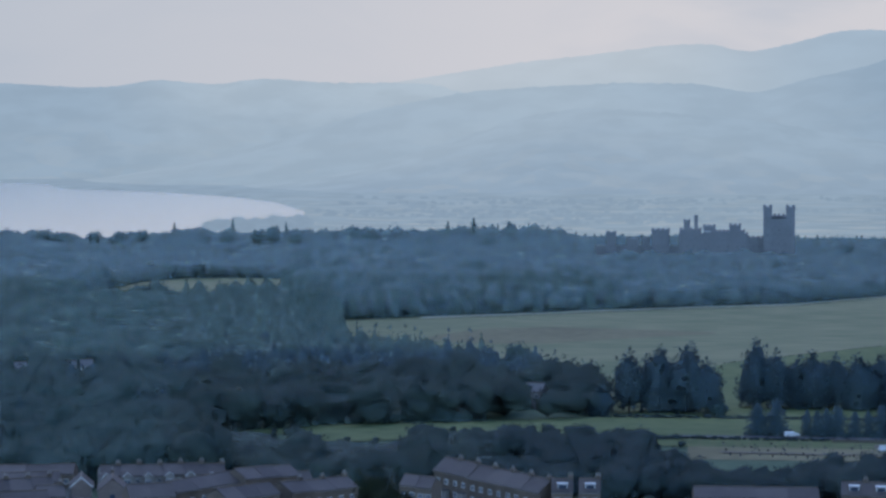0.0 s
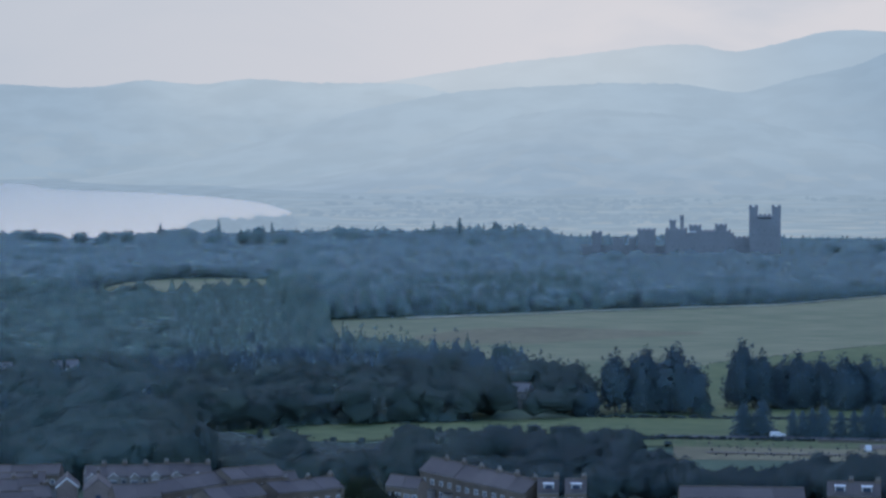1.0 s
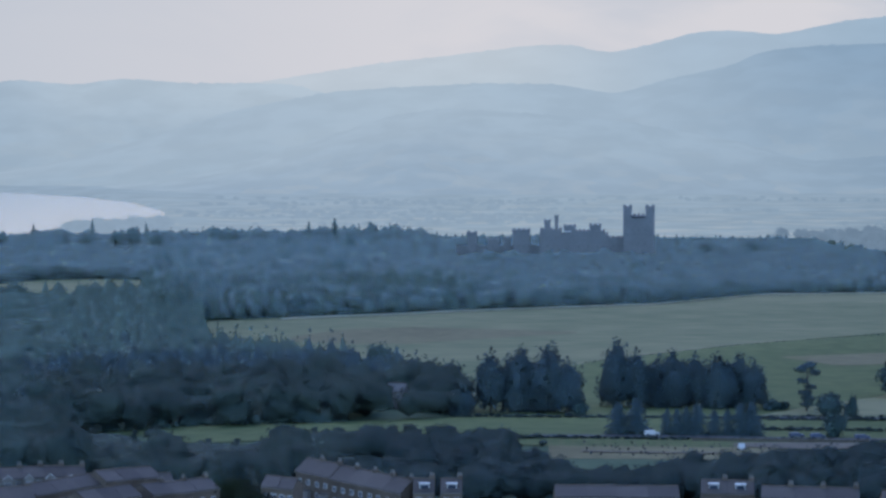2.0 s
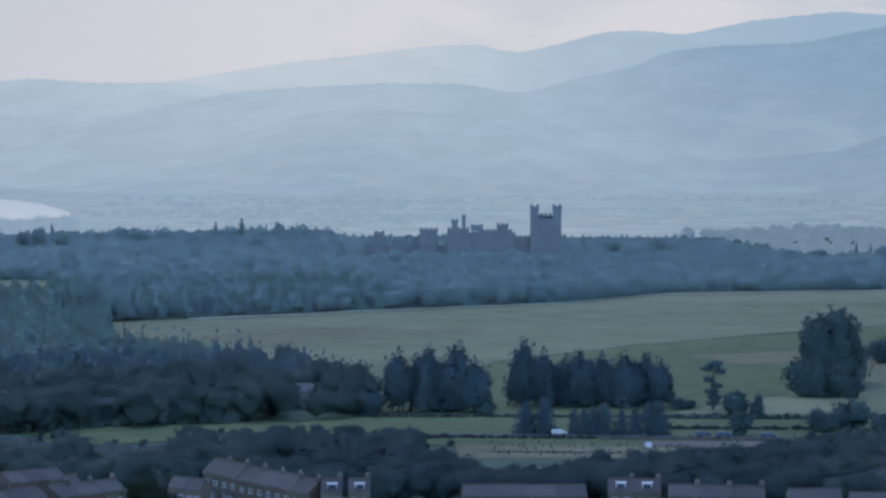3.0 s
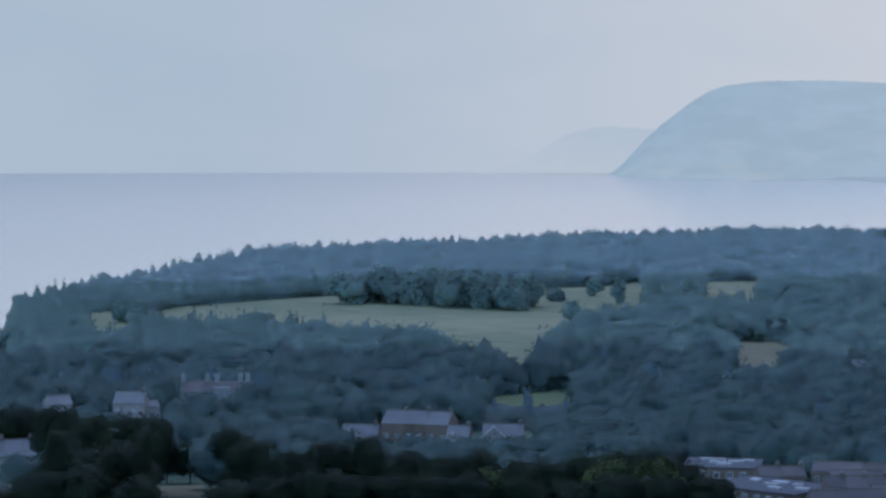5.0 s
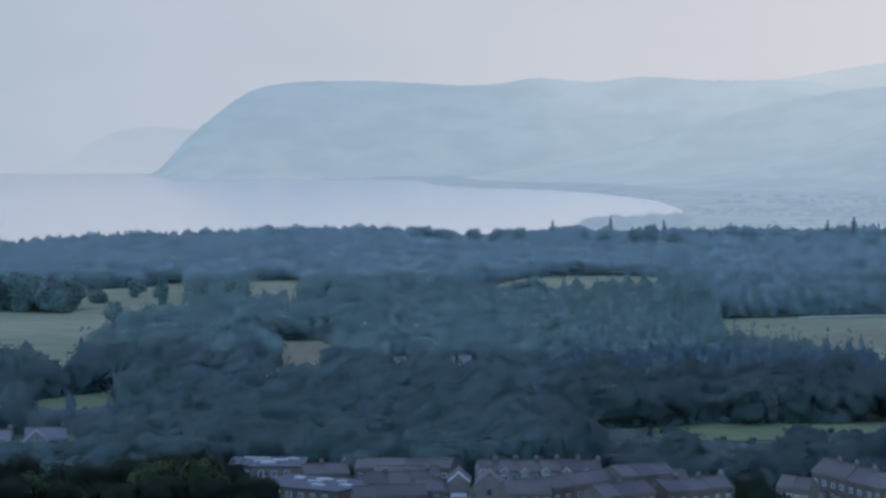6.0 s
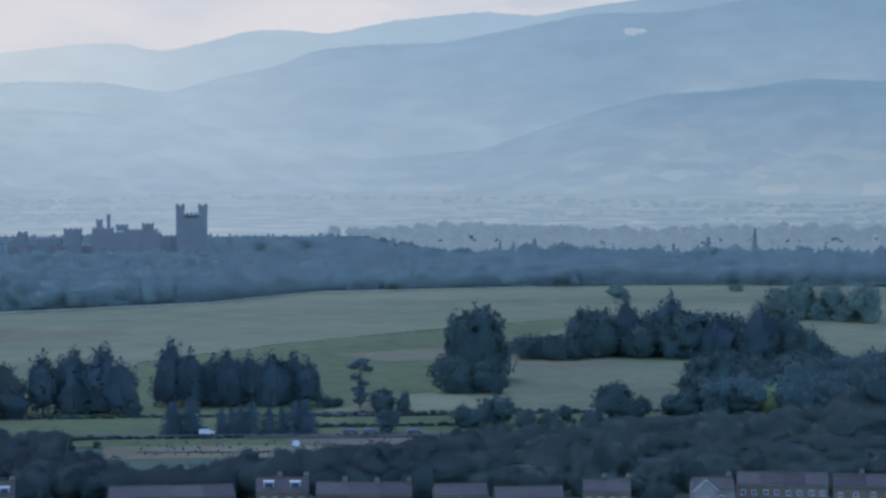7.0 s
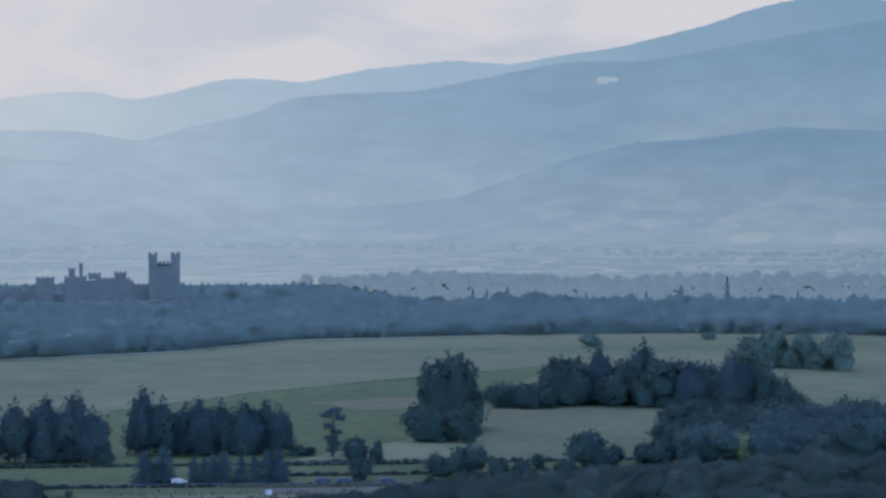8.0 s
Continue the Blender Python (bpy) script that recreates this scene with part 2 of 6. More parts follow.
def water_mat():
    """Shallow tidal water over wet sand, seen at a grazing angle."""
    m, nt, b = material("sea_water", 0.5, 0.2)
    b.inputs["Base Color"].default_value = (0.22, 0.18, 0.14, 1)
    geo = nt.nodes.new("ShaderNodeNewGeometry")
    g = nt.nodes.new("ShaderNodeBsdfGlossy")
    sep = nt.nodes.new("ShaderNodeSeparateXYZ")
    nt.links.new(geo.outputs["Position"], sep.inputs[0])
    sheen_ramp = nt.nodes.new("ShaderNodeMapRange")   # reflected brightness painted into the gloss tint: dimmer westwards, brighter in the bay
    sheen_ramp.inputs[1].default_value, sheen_ramp.inputs[2].default_value = -3000, -700
    nt.links.new(sep.outputs[0], sheen_ramp.inputs[0])
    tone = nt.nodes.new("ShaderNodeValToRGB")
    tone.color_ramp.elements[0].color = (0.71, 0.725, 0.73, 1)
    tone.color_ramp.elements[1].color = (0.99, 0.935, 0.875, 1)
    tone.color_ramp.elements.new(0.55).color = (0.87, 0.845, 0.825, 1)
    nt.links.new(sheen_ramp.outputs[0], tone.inputs[0])
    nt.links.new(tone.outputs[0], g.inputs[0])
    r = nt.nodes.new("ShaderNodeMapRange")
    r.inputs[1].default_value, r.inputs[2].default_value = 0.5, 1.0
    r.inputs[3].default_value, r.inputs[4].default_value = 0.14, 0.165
    nt.links.new(sheen_ramp.outputs[0], r.inputs[0])
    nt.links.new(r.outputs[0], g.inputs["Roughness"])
    mx = nt.nodes.new("ShaderNodeMixShader")
    mx.inputs[0].default_value = 0.96
    nt.links.new(b.outputs[0], mx.inputs[1])
    nt.links.new(g.outputs[0], mx.inputs[2])
    nt.links.new(mx.outputs[0], nt.nodes["Material Output"].inputs[0])
    return m


WATER = water_mat()


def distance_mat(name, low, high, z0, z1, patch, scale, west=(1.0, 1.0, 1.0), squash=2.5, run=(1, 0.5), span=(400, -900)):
    """A far backdrop: self-lit colours with kilometres of haze and valley mist painted in."""
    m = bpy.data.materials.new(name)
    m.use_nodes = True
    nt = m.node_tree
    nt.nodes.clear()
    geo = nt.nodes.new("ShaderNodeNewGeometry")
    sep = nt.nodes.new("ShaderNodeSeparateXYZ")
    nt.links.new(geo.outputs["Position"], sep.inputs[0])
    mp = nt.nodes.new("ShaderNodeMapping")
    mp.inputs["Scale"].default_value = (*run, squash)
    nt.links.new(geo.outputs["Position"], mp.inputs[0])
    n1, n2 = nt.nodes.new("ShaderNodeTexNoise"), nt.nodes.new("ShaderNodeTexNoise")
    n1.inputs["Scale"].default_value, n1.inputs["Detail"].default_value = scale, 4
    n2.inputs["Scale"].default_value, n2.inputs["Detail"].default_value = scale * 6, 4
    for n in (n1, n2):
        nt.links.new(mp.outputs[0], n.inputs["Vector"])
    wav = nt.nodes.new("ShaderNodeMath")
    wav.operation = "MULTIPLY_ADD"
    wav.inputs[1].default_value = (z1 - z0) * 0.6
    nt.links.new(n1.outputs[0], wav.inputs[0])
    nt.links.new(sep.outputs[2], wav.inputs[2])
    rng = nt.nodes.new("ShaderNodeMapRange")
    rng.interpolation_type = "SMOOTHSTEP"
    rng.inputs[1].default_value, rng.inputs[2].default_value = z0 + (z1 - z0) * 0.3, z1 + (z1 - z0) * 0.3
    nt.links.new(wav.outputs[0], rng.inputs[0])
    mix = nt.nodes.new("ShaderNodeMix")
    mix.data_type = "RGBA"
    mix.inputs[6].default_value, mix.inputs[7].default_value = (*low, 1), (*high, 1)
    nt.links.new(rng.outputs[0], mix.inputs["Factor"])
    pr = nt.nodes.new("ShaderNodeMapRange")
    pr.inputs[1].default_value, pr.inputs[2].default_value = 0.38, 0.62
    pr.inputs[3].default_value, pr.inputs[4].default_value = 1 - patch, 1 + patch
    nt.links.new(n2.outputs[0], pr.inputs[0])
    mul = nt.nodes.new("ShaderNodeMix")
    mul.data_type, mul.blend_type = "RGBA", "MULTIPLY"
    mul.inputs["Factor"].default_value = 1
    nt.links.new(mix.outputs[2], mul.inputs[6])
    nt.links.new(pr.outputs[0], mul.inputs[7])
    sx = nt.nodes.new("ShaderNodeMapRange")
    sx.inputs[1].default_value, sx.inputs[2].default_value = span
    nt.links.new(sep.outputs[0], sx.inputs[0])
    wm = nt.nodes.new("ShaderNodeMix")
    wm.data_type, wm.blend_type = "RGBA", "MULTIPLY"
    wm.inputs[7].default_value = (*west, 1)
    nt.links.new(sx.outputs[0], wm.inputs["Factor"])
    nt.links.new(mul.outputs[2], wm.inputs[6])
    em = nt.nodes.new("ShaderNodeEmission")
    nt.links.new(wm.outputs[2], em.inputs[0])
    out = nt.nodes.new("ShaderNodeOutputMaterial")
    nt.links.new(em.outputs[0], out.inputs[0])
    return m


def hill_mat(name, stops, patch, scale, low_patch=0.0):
    """Far hills: haze painted into a self-lit colour, by bearing, from foot to crest; faint fields and woods."""
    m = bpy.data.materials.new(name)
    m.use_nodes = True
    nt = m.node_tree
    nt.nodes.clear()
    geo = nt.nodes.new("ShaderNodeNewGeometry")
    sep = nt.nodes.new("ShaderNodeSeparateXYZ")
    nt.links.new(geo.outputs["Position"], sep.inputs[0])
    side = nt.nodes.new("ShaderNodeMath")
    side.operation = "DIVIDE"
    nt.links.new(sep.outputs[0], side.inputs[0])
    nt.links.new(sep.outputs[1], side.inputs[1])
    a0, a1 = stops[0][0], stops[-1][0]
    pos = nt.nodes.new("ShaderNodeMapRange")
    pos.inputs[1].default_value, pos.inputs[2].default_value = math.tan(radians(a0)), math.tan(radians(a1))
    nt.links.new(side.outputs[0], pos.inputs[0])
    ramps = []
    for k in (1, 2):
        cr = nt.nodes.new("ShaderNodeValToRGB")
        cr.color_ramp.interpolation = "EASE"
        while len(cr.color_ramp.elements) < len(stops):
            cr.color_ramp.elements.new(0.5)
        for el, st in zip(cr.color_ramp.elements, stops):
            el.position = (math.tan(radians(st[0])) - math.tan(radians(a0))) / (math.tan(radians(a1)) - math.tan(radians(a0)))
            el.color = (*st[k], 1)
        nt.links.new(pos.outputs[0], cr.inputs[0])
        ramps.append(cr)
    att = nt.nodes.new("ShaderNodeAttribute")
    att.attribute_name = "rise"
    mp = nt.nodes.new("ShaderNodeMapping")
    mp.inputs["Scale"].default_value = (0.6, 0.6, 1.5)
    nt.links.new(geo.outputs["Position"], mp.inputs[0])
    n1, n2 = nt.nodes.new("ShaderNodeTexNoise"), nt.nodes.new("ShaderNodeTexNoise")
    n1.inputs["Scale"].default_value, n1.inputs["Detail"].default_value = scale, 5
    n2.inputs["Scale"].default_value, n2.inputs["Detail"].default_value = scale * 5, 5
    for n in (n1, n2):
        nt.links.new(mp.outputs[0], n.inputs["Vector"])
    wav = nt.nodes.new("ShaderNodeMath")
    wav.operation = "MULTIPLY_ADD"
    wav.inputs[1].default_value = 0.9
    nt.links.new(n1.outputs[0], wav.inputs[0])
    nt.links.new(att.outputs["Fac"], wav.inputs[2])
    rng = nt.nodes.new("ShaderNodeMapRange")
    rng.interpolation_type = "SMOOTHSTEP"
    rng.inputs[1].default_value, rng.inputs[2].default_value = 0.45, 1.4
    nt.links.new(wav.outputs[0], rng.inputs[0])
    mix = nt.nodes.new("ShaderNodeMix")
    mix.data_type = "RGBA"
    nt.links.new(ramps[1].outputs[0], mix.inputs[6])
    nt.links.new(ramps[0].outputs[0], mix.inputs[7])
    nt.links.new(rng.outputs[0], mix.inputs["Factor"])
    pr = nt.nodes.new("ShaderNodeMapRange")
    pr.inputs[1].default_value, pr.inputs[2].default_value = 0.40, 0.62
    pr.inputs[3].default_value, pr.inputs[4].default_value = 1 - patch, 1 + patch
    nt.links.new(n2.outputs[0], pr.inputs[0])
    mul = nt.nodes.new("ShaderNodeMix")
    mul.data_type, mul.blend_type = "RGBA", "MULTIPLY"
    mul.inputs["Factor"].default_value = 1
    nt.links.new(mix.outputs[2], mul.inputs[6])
    nt.links.new(pr.outputs[0], mul.inputs[7])
    # pale hay fields low on the slopes
    fld = nt.nodes.new("ShaderNodeTexVoronoi")
    fld.inputs["Scale"].default_value = scale * 8
    nt.links.new(mp.outputs[0], fld.inputs["Vector"])
    sel = nt.nodes.new("ShaderNodeMapRange")
    sel.inputs[1].default_value, sel.inputs[2].default_value = 1.0, 1.4
    sel.inputs[4].default_value = low_patch
    hue = nt.nodes.new("ShaderNodeSeparateColor")
    nt.links.new(fld.outputs["Color"], hue.inputs[0])
    rag = nt.nodes.new("ShaderNodeMath")
    rag.operation = "MULTIPLY_ADD"
    rag.inputs[1].default_value = 0.9
    nt.links.new(n2.outputs[0], rag.inputs[0])
    nt.links.new(hue.outputs[0], rag.inputs[2])
    nt.links.new(rag.outputs[0], sel.inputs[0])
    low = nt.nodes.new("ShaderNodeMapRange")
    low.inputs[1].default_value, low.inputs[2].default_value = 0.75, 0.2
    nt.links.new(att.outputs["Fac"], low.inputs[0])
    fac = nt.nodes.new("ShaderNodeMath")
    fac.operation = "MULTIPLY"
    nt.links.new(sel.outputs[0], fac.inputs[0])
    nt.links.new(low.outputs[0], fac.inputs[1])
    hay = nt.nodes.new("ShaderNodeMix")
    hay.data_type = "RGBA"
    hay.inputs[7].default_value = (0.42, 0.48, 0.535, 1)
    nt.links.new(fac.outputs[0], hay.inputs["Factor"])
    nt.links.new(mul.outputs[2], hay.inputs[6])
    em = nt.nodes.new("ShaderNodeEmission")
    nt.links.new(hay.outputs[2], em.inputs[0])
    out = nt.nodes.new("ShaderNodeOutputMaterial")
    nt.links.new(em.outputs[0], out.inputs[0])
    return m


# glowing colours with the haze already mixed in, for hills, plain and its trees
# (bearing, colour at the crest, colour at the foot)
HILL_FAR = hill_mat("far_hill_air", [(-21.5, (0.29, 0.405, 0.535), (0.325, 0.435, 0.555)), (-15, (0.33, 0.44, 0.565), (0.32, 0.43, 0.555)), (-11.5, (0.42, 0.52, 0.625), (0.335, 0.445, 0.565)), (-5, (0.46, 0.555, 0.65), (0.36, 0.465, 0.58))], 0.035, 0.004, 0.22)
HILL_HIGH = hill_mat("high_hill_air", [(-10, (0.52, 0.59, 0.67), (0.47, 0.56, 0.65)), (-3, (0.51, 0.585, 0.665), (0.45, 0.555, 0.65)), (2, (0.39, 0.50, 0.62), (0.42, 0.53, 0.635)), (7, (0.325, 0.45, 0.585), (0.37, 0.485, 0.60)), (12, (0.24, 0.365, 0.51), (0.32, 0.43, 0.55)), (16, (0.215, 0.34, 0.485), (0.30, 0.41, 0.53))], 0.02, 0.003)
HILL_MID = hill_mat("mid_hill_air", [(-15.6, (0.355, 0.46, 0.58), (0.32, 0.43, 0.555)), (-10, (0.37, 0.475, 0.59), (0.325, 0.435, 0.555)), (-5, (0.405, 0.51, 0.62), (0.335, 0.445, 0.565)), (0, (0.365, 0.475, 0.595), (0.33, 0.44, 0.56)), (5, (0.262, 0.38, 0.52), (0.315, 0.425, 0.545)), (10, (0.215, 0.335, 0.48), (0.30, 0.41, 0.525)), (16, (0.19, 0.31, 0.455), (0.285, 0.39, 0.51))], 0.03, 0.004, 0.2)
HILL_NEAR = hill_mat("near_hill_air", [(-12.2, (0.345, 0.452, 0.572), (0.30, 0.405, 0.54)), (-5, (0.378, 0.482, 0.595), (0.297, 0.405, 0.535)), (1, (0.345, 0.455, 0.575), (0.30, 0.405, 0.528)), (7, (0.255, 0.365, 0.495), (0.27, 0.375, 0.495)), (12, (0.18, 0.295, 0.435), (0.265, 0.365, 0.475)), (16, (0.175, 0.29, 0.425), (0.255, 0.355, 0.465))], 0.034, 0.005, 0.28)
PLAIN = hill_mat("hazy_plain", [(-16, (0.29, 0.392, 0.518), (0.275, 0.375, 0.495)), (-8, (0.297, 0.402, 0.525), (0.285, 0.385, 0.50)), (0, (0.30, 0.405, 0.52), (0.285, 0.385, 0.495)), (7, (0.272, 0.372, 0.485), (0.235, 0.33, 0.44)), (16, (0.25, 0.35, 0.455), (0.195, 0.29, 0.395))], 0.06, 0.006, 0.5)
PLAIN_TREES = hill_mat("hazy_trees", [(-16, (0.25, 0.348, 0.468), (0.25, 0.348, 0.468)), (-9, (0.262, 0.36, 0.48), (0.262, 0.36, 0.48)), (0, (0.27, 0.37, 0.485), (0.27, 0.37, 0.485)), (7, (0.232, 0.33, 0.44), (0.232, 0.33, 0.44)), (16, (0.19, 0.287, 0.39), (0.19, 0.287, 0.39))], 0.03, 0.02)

# ---- ground, sea, far land ----


def polar_sheet(azs, rs, zfun=ground_z, lift=0.0):
    A, R = np.meshgrid(np.radians(azs), rs, indexing="ij")
    X, Y = R * np.sin(A), R * np.cos(A)
    V = np.stack([X, Y, zfun(X, Y) + lift], -1).reshape(-1, 3)
    n, k = len(azs), len(rs)
    i, j = np.meshgrid(np.arange(n - 1), np.arange(k - 1), indexing="ij")
    a = (i * k + j).ravel()
    return V, np.stack([a, a + 1, a + k + 1, a + k], -1)


az_all = np.concatenate([np.arange(-180, -40, 5.0), np.arange(-40, 22, 0.4), np.arange(22, 181, 5.3)])
az_all[-1] = 180
rs_all = np.concatenate([[0.01, 1.0], np.geomspace(4, 2400, 110)])
V, F = polar_sheet(az_all, rs_all)
tagged(new("ground", mesh_from("ground", V, F, SOIL, True)), "dark green undergrowth and soil of the valley floor", "ground", kind="structure")
az_far = np.concatenate([np.arange(-40, -24, 1.0), np.arange(-24, -9, 0.06), np.arange(-9, 24, 0.5)])
V, F = polar_sheet(az_far, np.concatenate([np.linspace(2390, 4985, 70)]), lift=-0.1)
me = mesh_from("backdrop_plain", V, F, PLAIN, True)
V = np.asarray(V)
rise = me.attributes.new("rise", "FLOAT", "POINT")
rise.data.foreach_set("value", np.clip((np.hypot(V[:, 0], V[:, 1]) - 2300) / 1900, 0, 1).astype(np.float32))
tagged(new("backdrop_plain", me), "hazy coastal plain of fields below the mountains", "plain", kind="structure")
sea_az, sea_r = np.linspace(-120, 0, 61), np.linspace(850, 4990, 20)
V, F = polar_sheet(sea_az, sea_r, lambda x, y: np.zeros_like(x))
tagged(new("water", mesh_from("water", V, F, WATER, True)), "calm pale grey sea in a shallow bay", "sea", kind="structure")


def drape(name, azs, near, far, mat, label, category="field", steps=14, lift=0.25):
    """A field laid on the ground between a near and a far edge."""
    fine = np.linspace(azs[0], azs[-1], max(8, int((azs[-1] - azs[0]) * 4)))
    n, f = np.interp(fine, azs, near), np.interp(fine, azs, far)
    U = np.linspace(0, 1, steps)
    R = n[:, None] * (1 - U) + f[:, None] * U
    A = np.radians(fine)[:, None] + 0 * R
    X, Y = R * np.sin(A), R * np.cos(A)
    V = np.stack([X, Y, ground_z(X, Y) + lift], -1).reshape(-1, 3)
    i, j = np.meshgrid(np.arange(len(fine) - 1), np.arange(steps - 1), indexing="ij")
    a = (i * steps + j).ravel()
    return tagged(new(name, mesh_from(name, V, np.stack([a, a + 1, a + steps + 1, a + steps], -1), mat, True)), label, category, kind="structure")


# (bearings, near edge, far edge) of the open land
BIG_FIELD = ([-9.6, -9.26, -9, -7.4, -6, -4.7, -4.06, -3.6, -3.3, 0.7, 3.03, 7.77, 10.86, 11.6, 12.4, 13.2, 16.5],
             [1225, 1215, 1045, 990, 977, 937, 900, 870, 805, 805, 805, 812, 822, 850, 895, 935, 940],
             [1228, 1232, 1236, 1250, 1265, 1280, 1291, 1300, 1303, 1363, 1457, 1497, 1515, 1514, 1512, 1510, 1505])
STRIP_W = ([-11.3, -10.3, -9.75, -9.6, -8.5, -7.6, -7.45, -6.5, -6.0], [756, 753, 752, 733, 732, 738, 757, 760, 762], [762, 769, 775, 778, 781, 783, 784, 786, 790])
STRIP_E = ([-6.0, -4.5, -3.5, 4.8, 6.0, 7.0, 9.0, 11.4], [752, 742, 722, 722, 740, 778, 792, 803], [790, 798, 805, 806, 810, 813, 819, 826])
PARK = ([-31.6, -31, -28.7, -27.2, -25.8, -24.2, -23.0, -22.8, -21.6, -20.5],
        [1160, 1120, 1105, 1080, 1030, 930, 905, 1010, 1140, 1240], [1240, 1300, 1360, 1395, 1480, 1490, 1485, 1480, 1500, 1570])
PARK_W = ([-32.6, -31.7], [1060, 1060], [1270, 1290])
PARK_E = ([-19.4, -18.1], [1250, 1250], [1560, 1570])
GLADE = ([-14.8, -13.5, -12.5, -11.5, -10.0], [1330, 1335, 1345, 1365, 1400], [1420, 1560, 1605, 1605, 1580])
MEADOW = ([-24.0, -22.1], [822, 822], [866, 905])
PATCH = ([-18.8, -17.45], [900, 900], [1110, 1110])
PATCH_W = ([-27.0, -26.4], [790, 790], [862, 862])
CEMETERY = ([-1.6, 4.2], [690, 690], [742, 742])
LAWN = ([-31.2, -30.15], [585, 585], [613, 613])
OPEN = [BIG_FIELD, STRIP_W, STRIP_E, PARK, PARK_W, PARK_E, GLADE, MEADOW, PATCH, PATCH_W, CEMETERY, LAWN]

drape("field", *BIG_FIELD, GRASS, "wide pale green hay meadow below the castle wood", steps=60)
drape("field", [-3.2, -0.8, 2.5, 5.7, 8.9], [806, 806, 806, 900, 1235], [900, 1005, 1090, 1172, 1250], GREEN, "greener pasture below a field track", steps=40, lift=0.33)
drape("field", [5.75, 7.5, 9, 11, 12.6], [905, 812, 815, 822, 905], [907, 985, 1004, 1000, 930], PASTURE, "dry pasture below the copse", steps=30, lift=0.33)
drape("field", [3.4, 4.6, 5.6, 6.4], [1034, 1000, 1010, 1058], [1036, 1050, 1062, 1060], DRY, "tan worn patch in the pasture", lift=0.42)
drape("field", [6.7, 7.4, 8.6, 9.8], [1040, 985, 985, 1003], [1044, 1075, 1010, 1005], DRY, "tan worn ground beside the copse", lift=0.42)
drape("field", [-7.2, -6, -4.5, -3.2, -1], [1120, 1100, 1100, 1120, 1150], [1140, 1180, 1190, 1180, 1160], DRY, "tan sweep of dry hay", lift=0.33)
drape("field", BIG_FIELD[0][3:12], [f - 9 for f in BIG_FIELD[2][3:12]], [f - 1 for f in BIG_FIELD[2][3:12]], STRAW, "pale cut strip along the edge of the wood", steps=4, lift=0.5)
for spec, mat, lab in ((STRIP_W, GREEN, "narrow green paddock behind the trees"), (STRIP_E, GREEN, "green pasture strip along the lane"),
                       (PARK, GRASS, "pale parkland meadow between woods"), (PARK_W, GRASS, "small pale parkland glade"), (PARK_E, GRASS, "pale parkland meadow corner"),
                       (GLADE, GRASS, "long pale clearing in the wood"), (MEADOW, GREEN, "bright green sloping meadow"), (PATCH, DRY, "small tan rough clearing"),
                       (PATCH_W, GREEN, "small green gap between trees"), (CEMETERY, DRY, "dry grass of the cemetery ground"), (LAWN, DRY, "mown lawn under the dark trees")):
    drape("field", *spec, mat, lab)

# ---- hills: crest lines by bearing and elevation angle, falling towards the plain ----


def hills(name, mat, azs, els, crest_r, foot_r, label, rough):
    fine = np.arange(azs[0], azs[-1], 0.12)
    el = np.interp(fine, azs, els)
    ker = np.ones(5) / 5
    el = np.convolve(np.pad(el, 2, mode="edge"), ker, "valid")
    m = 26
    V = np.zeros((len(fine), m, 3))
    for i, a in enumerate(fine):
        top = EYE_Z + crest_r * math.tan(radians(el[i]))
        for j in range(m):
            u = j / (m - 1)
            r = foot_r + (crest_r - foot_r) * u
            wob = noise.fractal(Vector((a * 0.55, u * 3.0, crest_r * 0.01)), 1.0, 2.0, 5) * rough * top * 0.18 * (1 - u) * min(1, u * 4)
            tip = noise.fractal(Vector((a * 6.0, 0.0, crest_r)), 1.0, 2.0, 4) * 2.2 * min(1.0, max(0.0, top / 60.0))
            z = -6 + (top + 6 + tip) * (0.35 * u + 0.65 * u * u * (3 - 2 * u)) + wob
            V[i, j] = (r * math.sin(radians(a)), r * math.cos(radians(a)), z)
    i, j = np.meshgrid(np.arange(len(fine) - 1), np.arange(m - 1), indexing="ij")
    a = (i * m + j).ravel()
    me = mesh_from(name, V.reshape(-1, 3), np.stack([a, a + 1, a + m + 1, a + m], -1), mat, True)
    rise = me.attributes.new("rise", "FLOAT", "POINT")
    rise.data.foreach_set("value", np.tile(np.arange(m) / (m - 1), len(fine)).astype(np.float32))
    return tagged(new(name, me), label, "mountain", kind="structure")


def els_of(rows):
    return [(200 - r) / 81.8 for r in rows]


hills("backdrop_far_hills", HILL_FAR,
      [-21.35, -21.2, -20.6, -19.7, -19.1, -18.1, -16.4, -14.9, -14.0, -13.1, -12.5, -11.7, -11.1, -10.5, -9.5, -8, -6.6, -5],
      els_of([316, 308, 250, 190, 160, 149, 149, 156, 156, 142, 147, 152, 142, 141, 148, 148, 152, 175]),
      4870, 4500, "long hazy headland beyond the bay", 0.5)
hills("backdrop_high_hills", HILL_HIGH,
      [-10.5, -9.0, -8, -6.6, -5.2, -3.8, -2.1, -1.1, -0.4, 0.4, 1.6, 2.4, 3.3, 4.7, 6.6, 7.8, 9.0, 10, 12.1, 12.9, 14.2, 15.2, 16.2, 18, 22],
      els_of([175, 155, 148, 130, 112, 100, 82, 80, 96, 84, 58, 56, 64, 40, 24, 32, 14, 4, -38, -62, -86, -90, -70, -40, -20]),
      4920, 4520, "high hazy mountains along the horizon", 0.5)
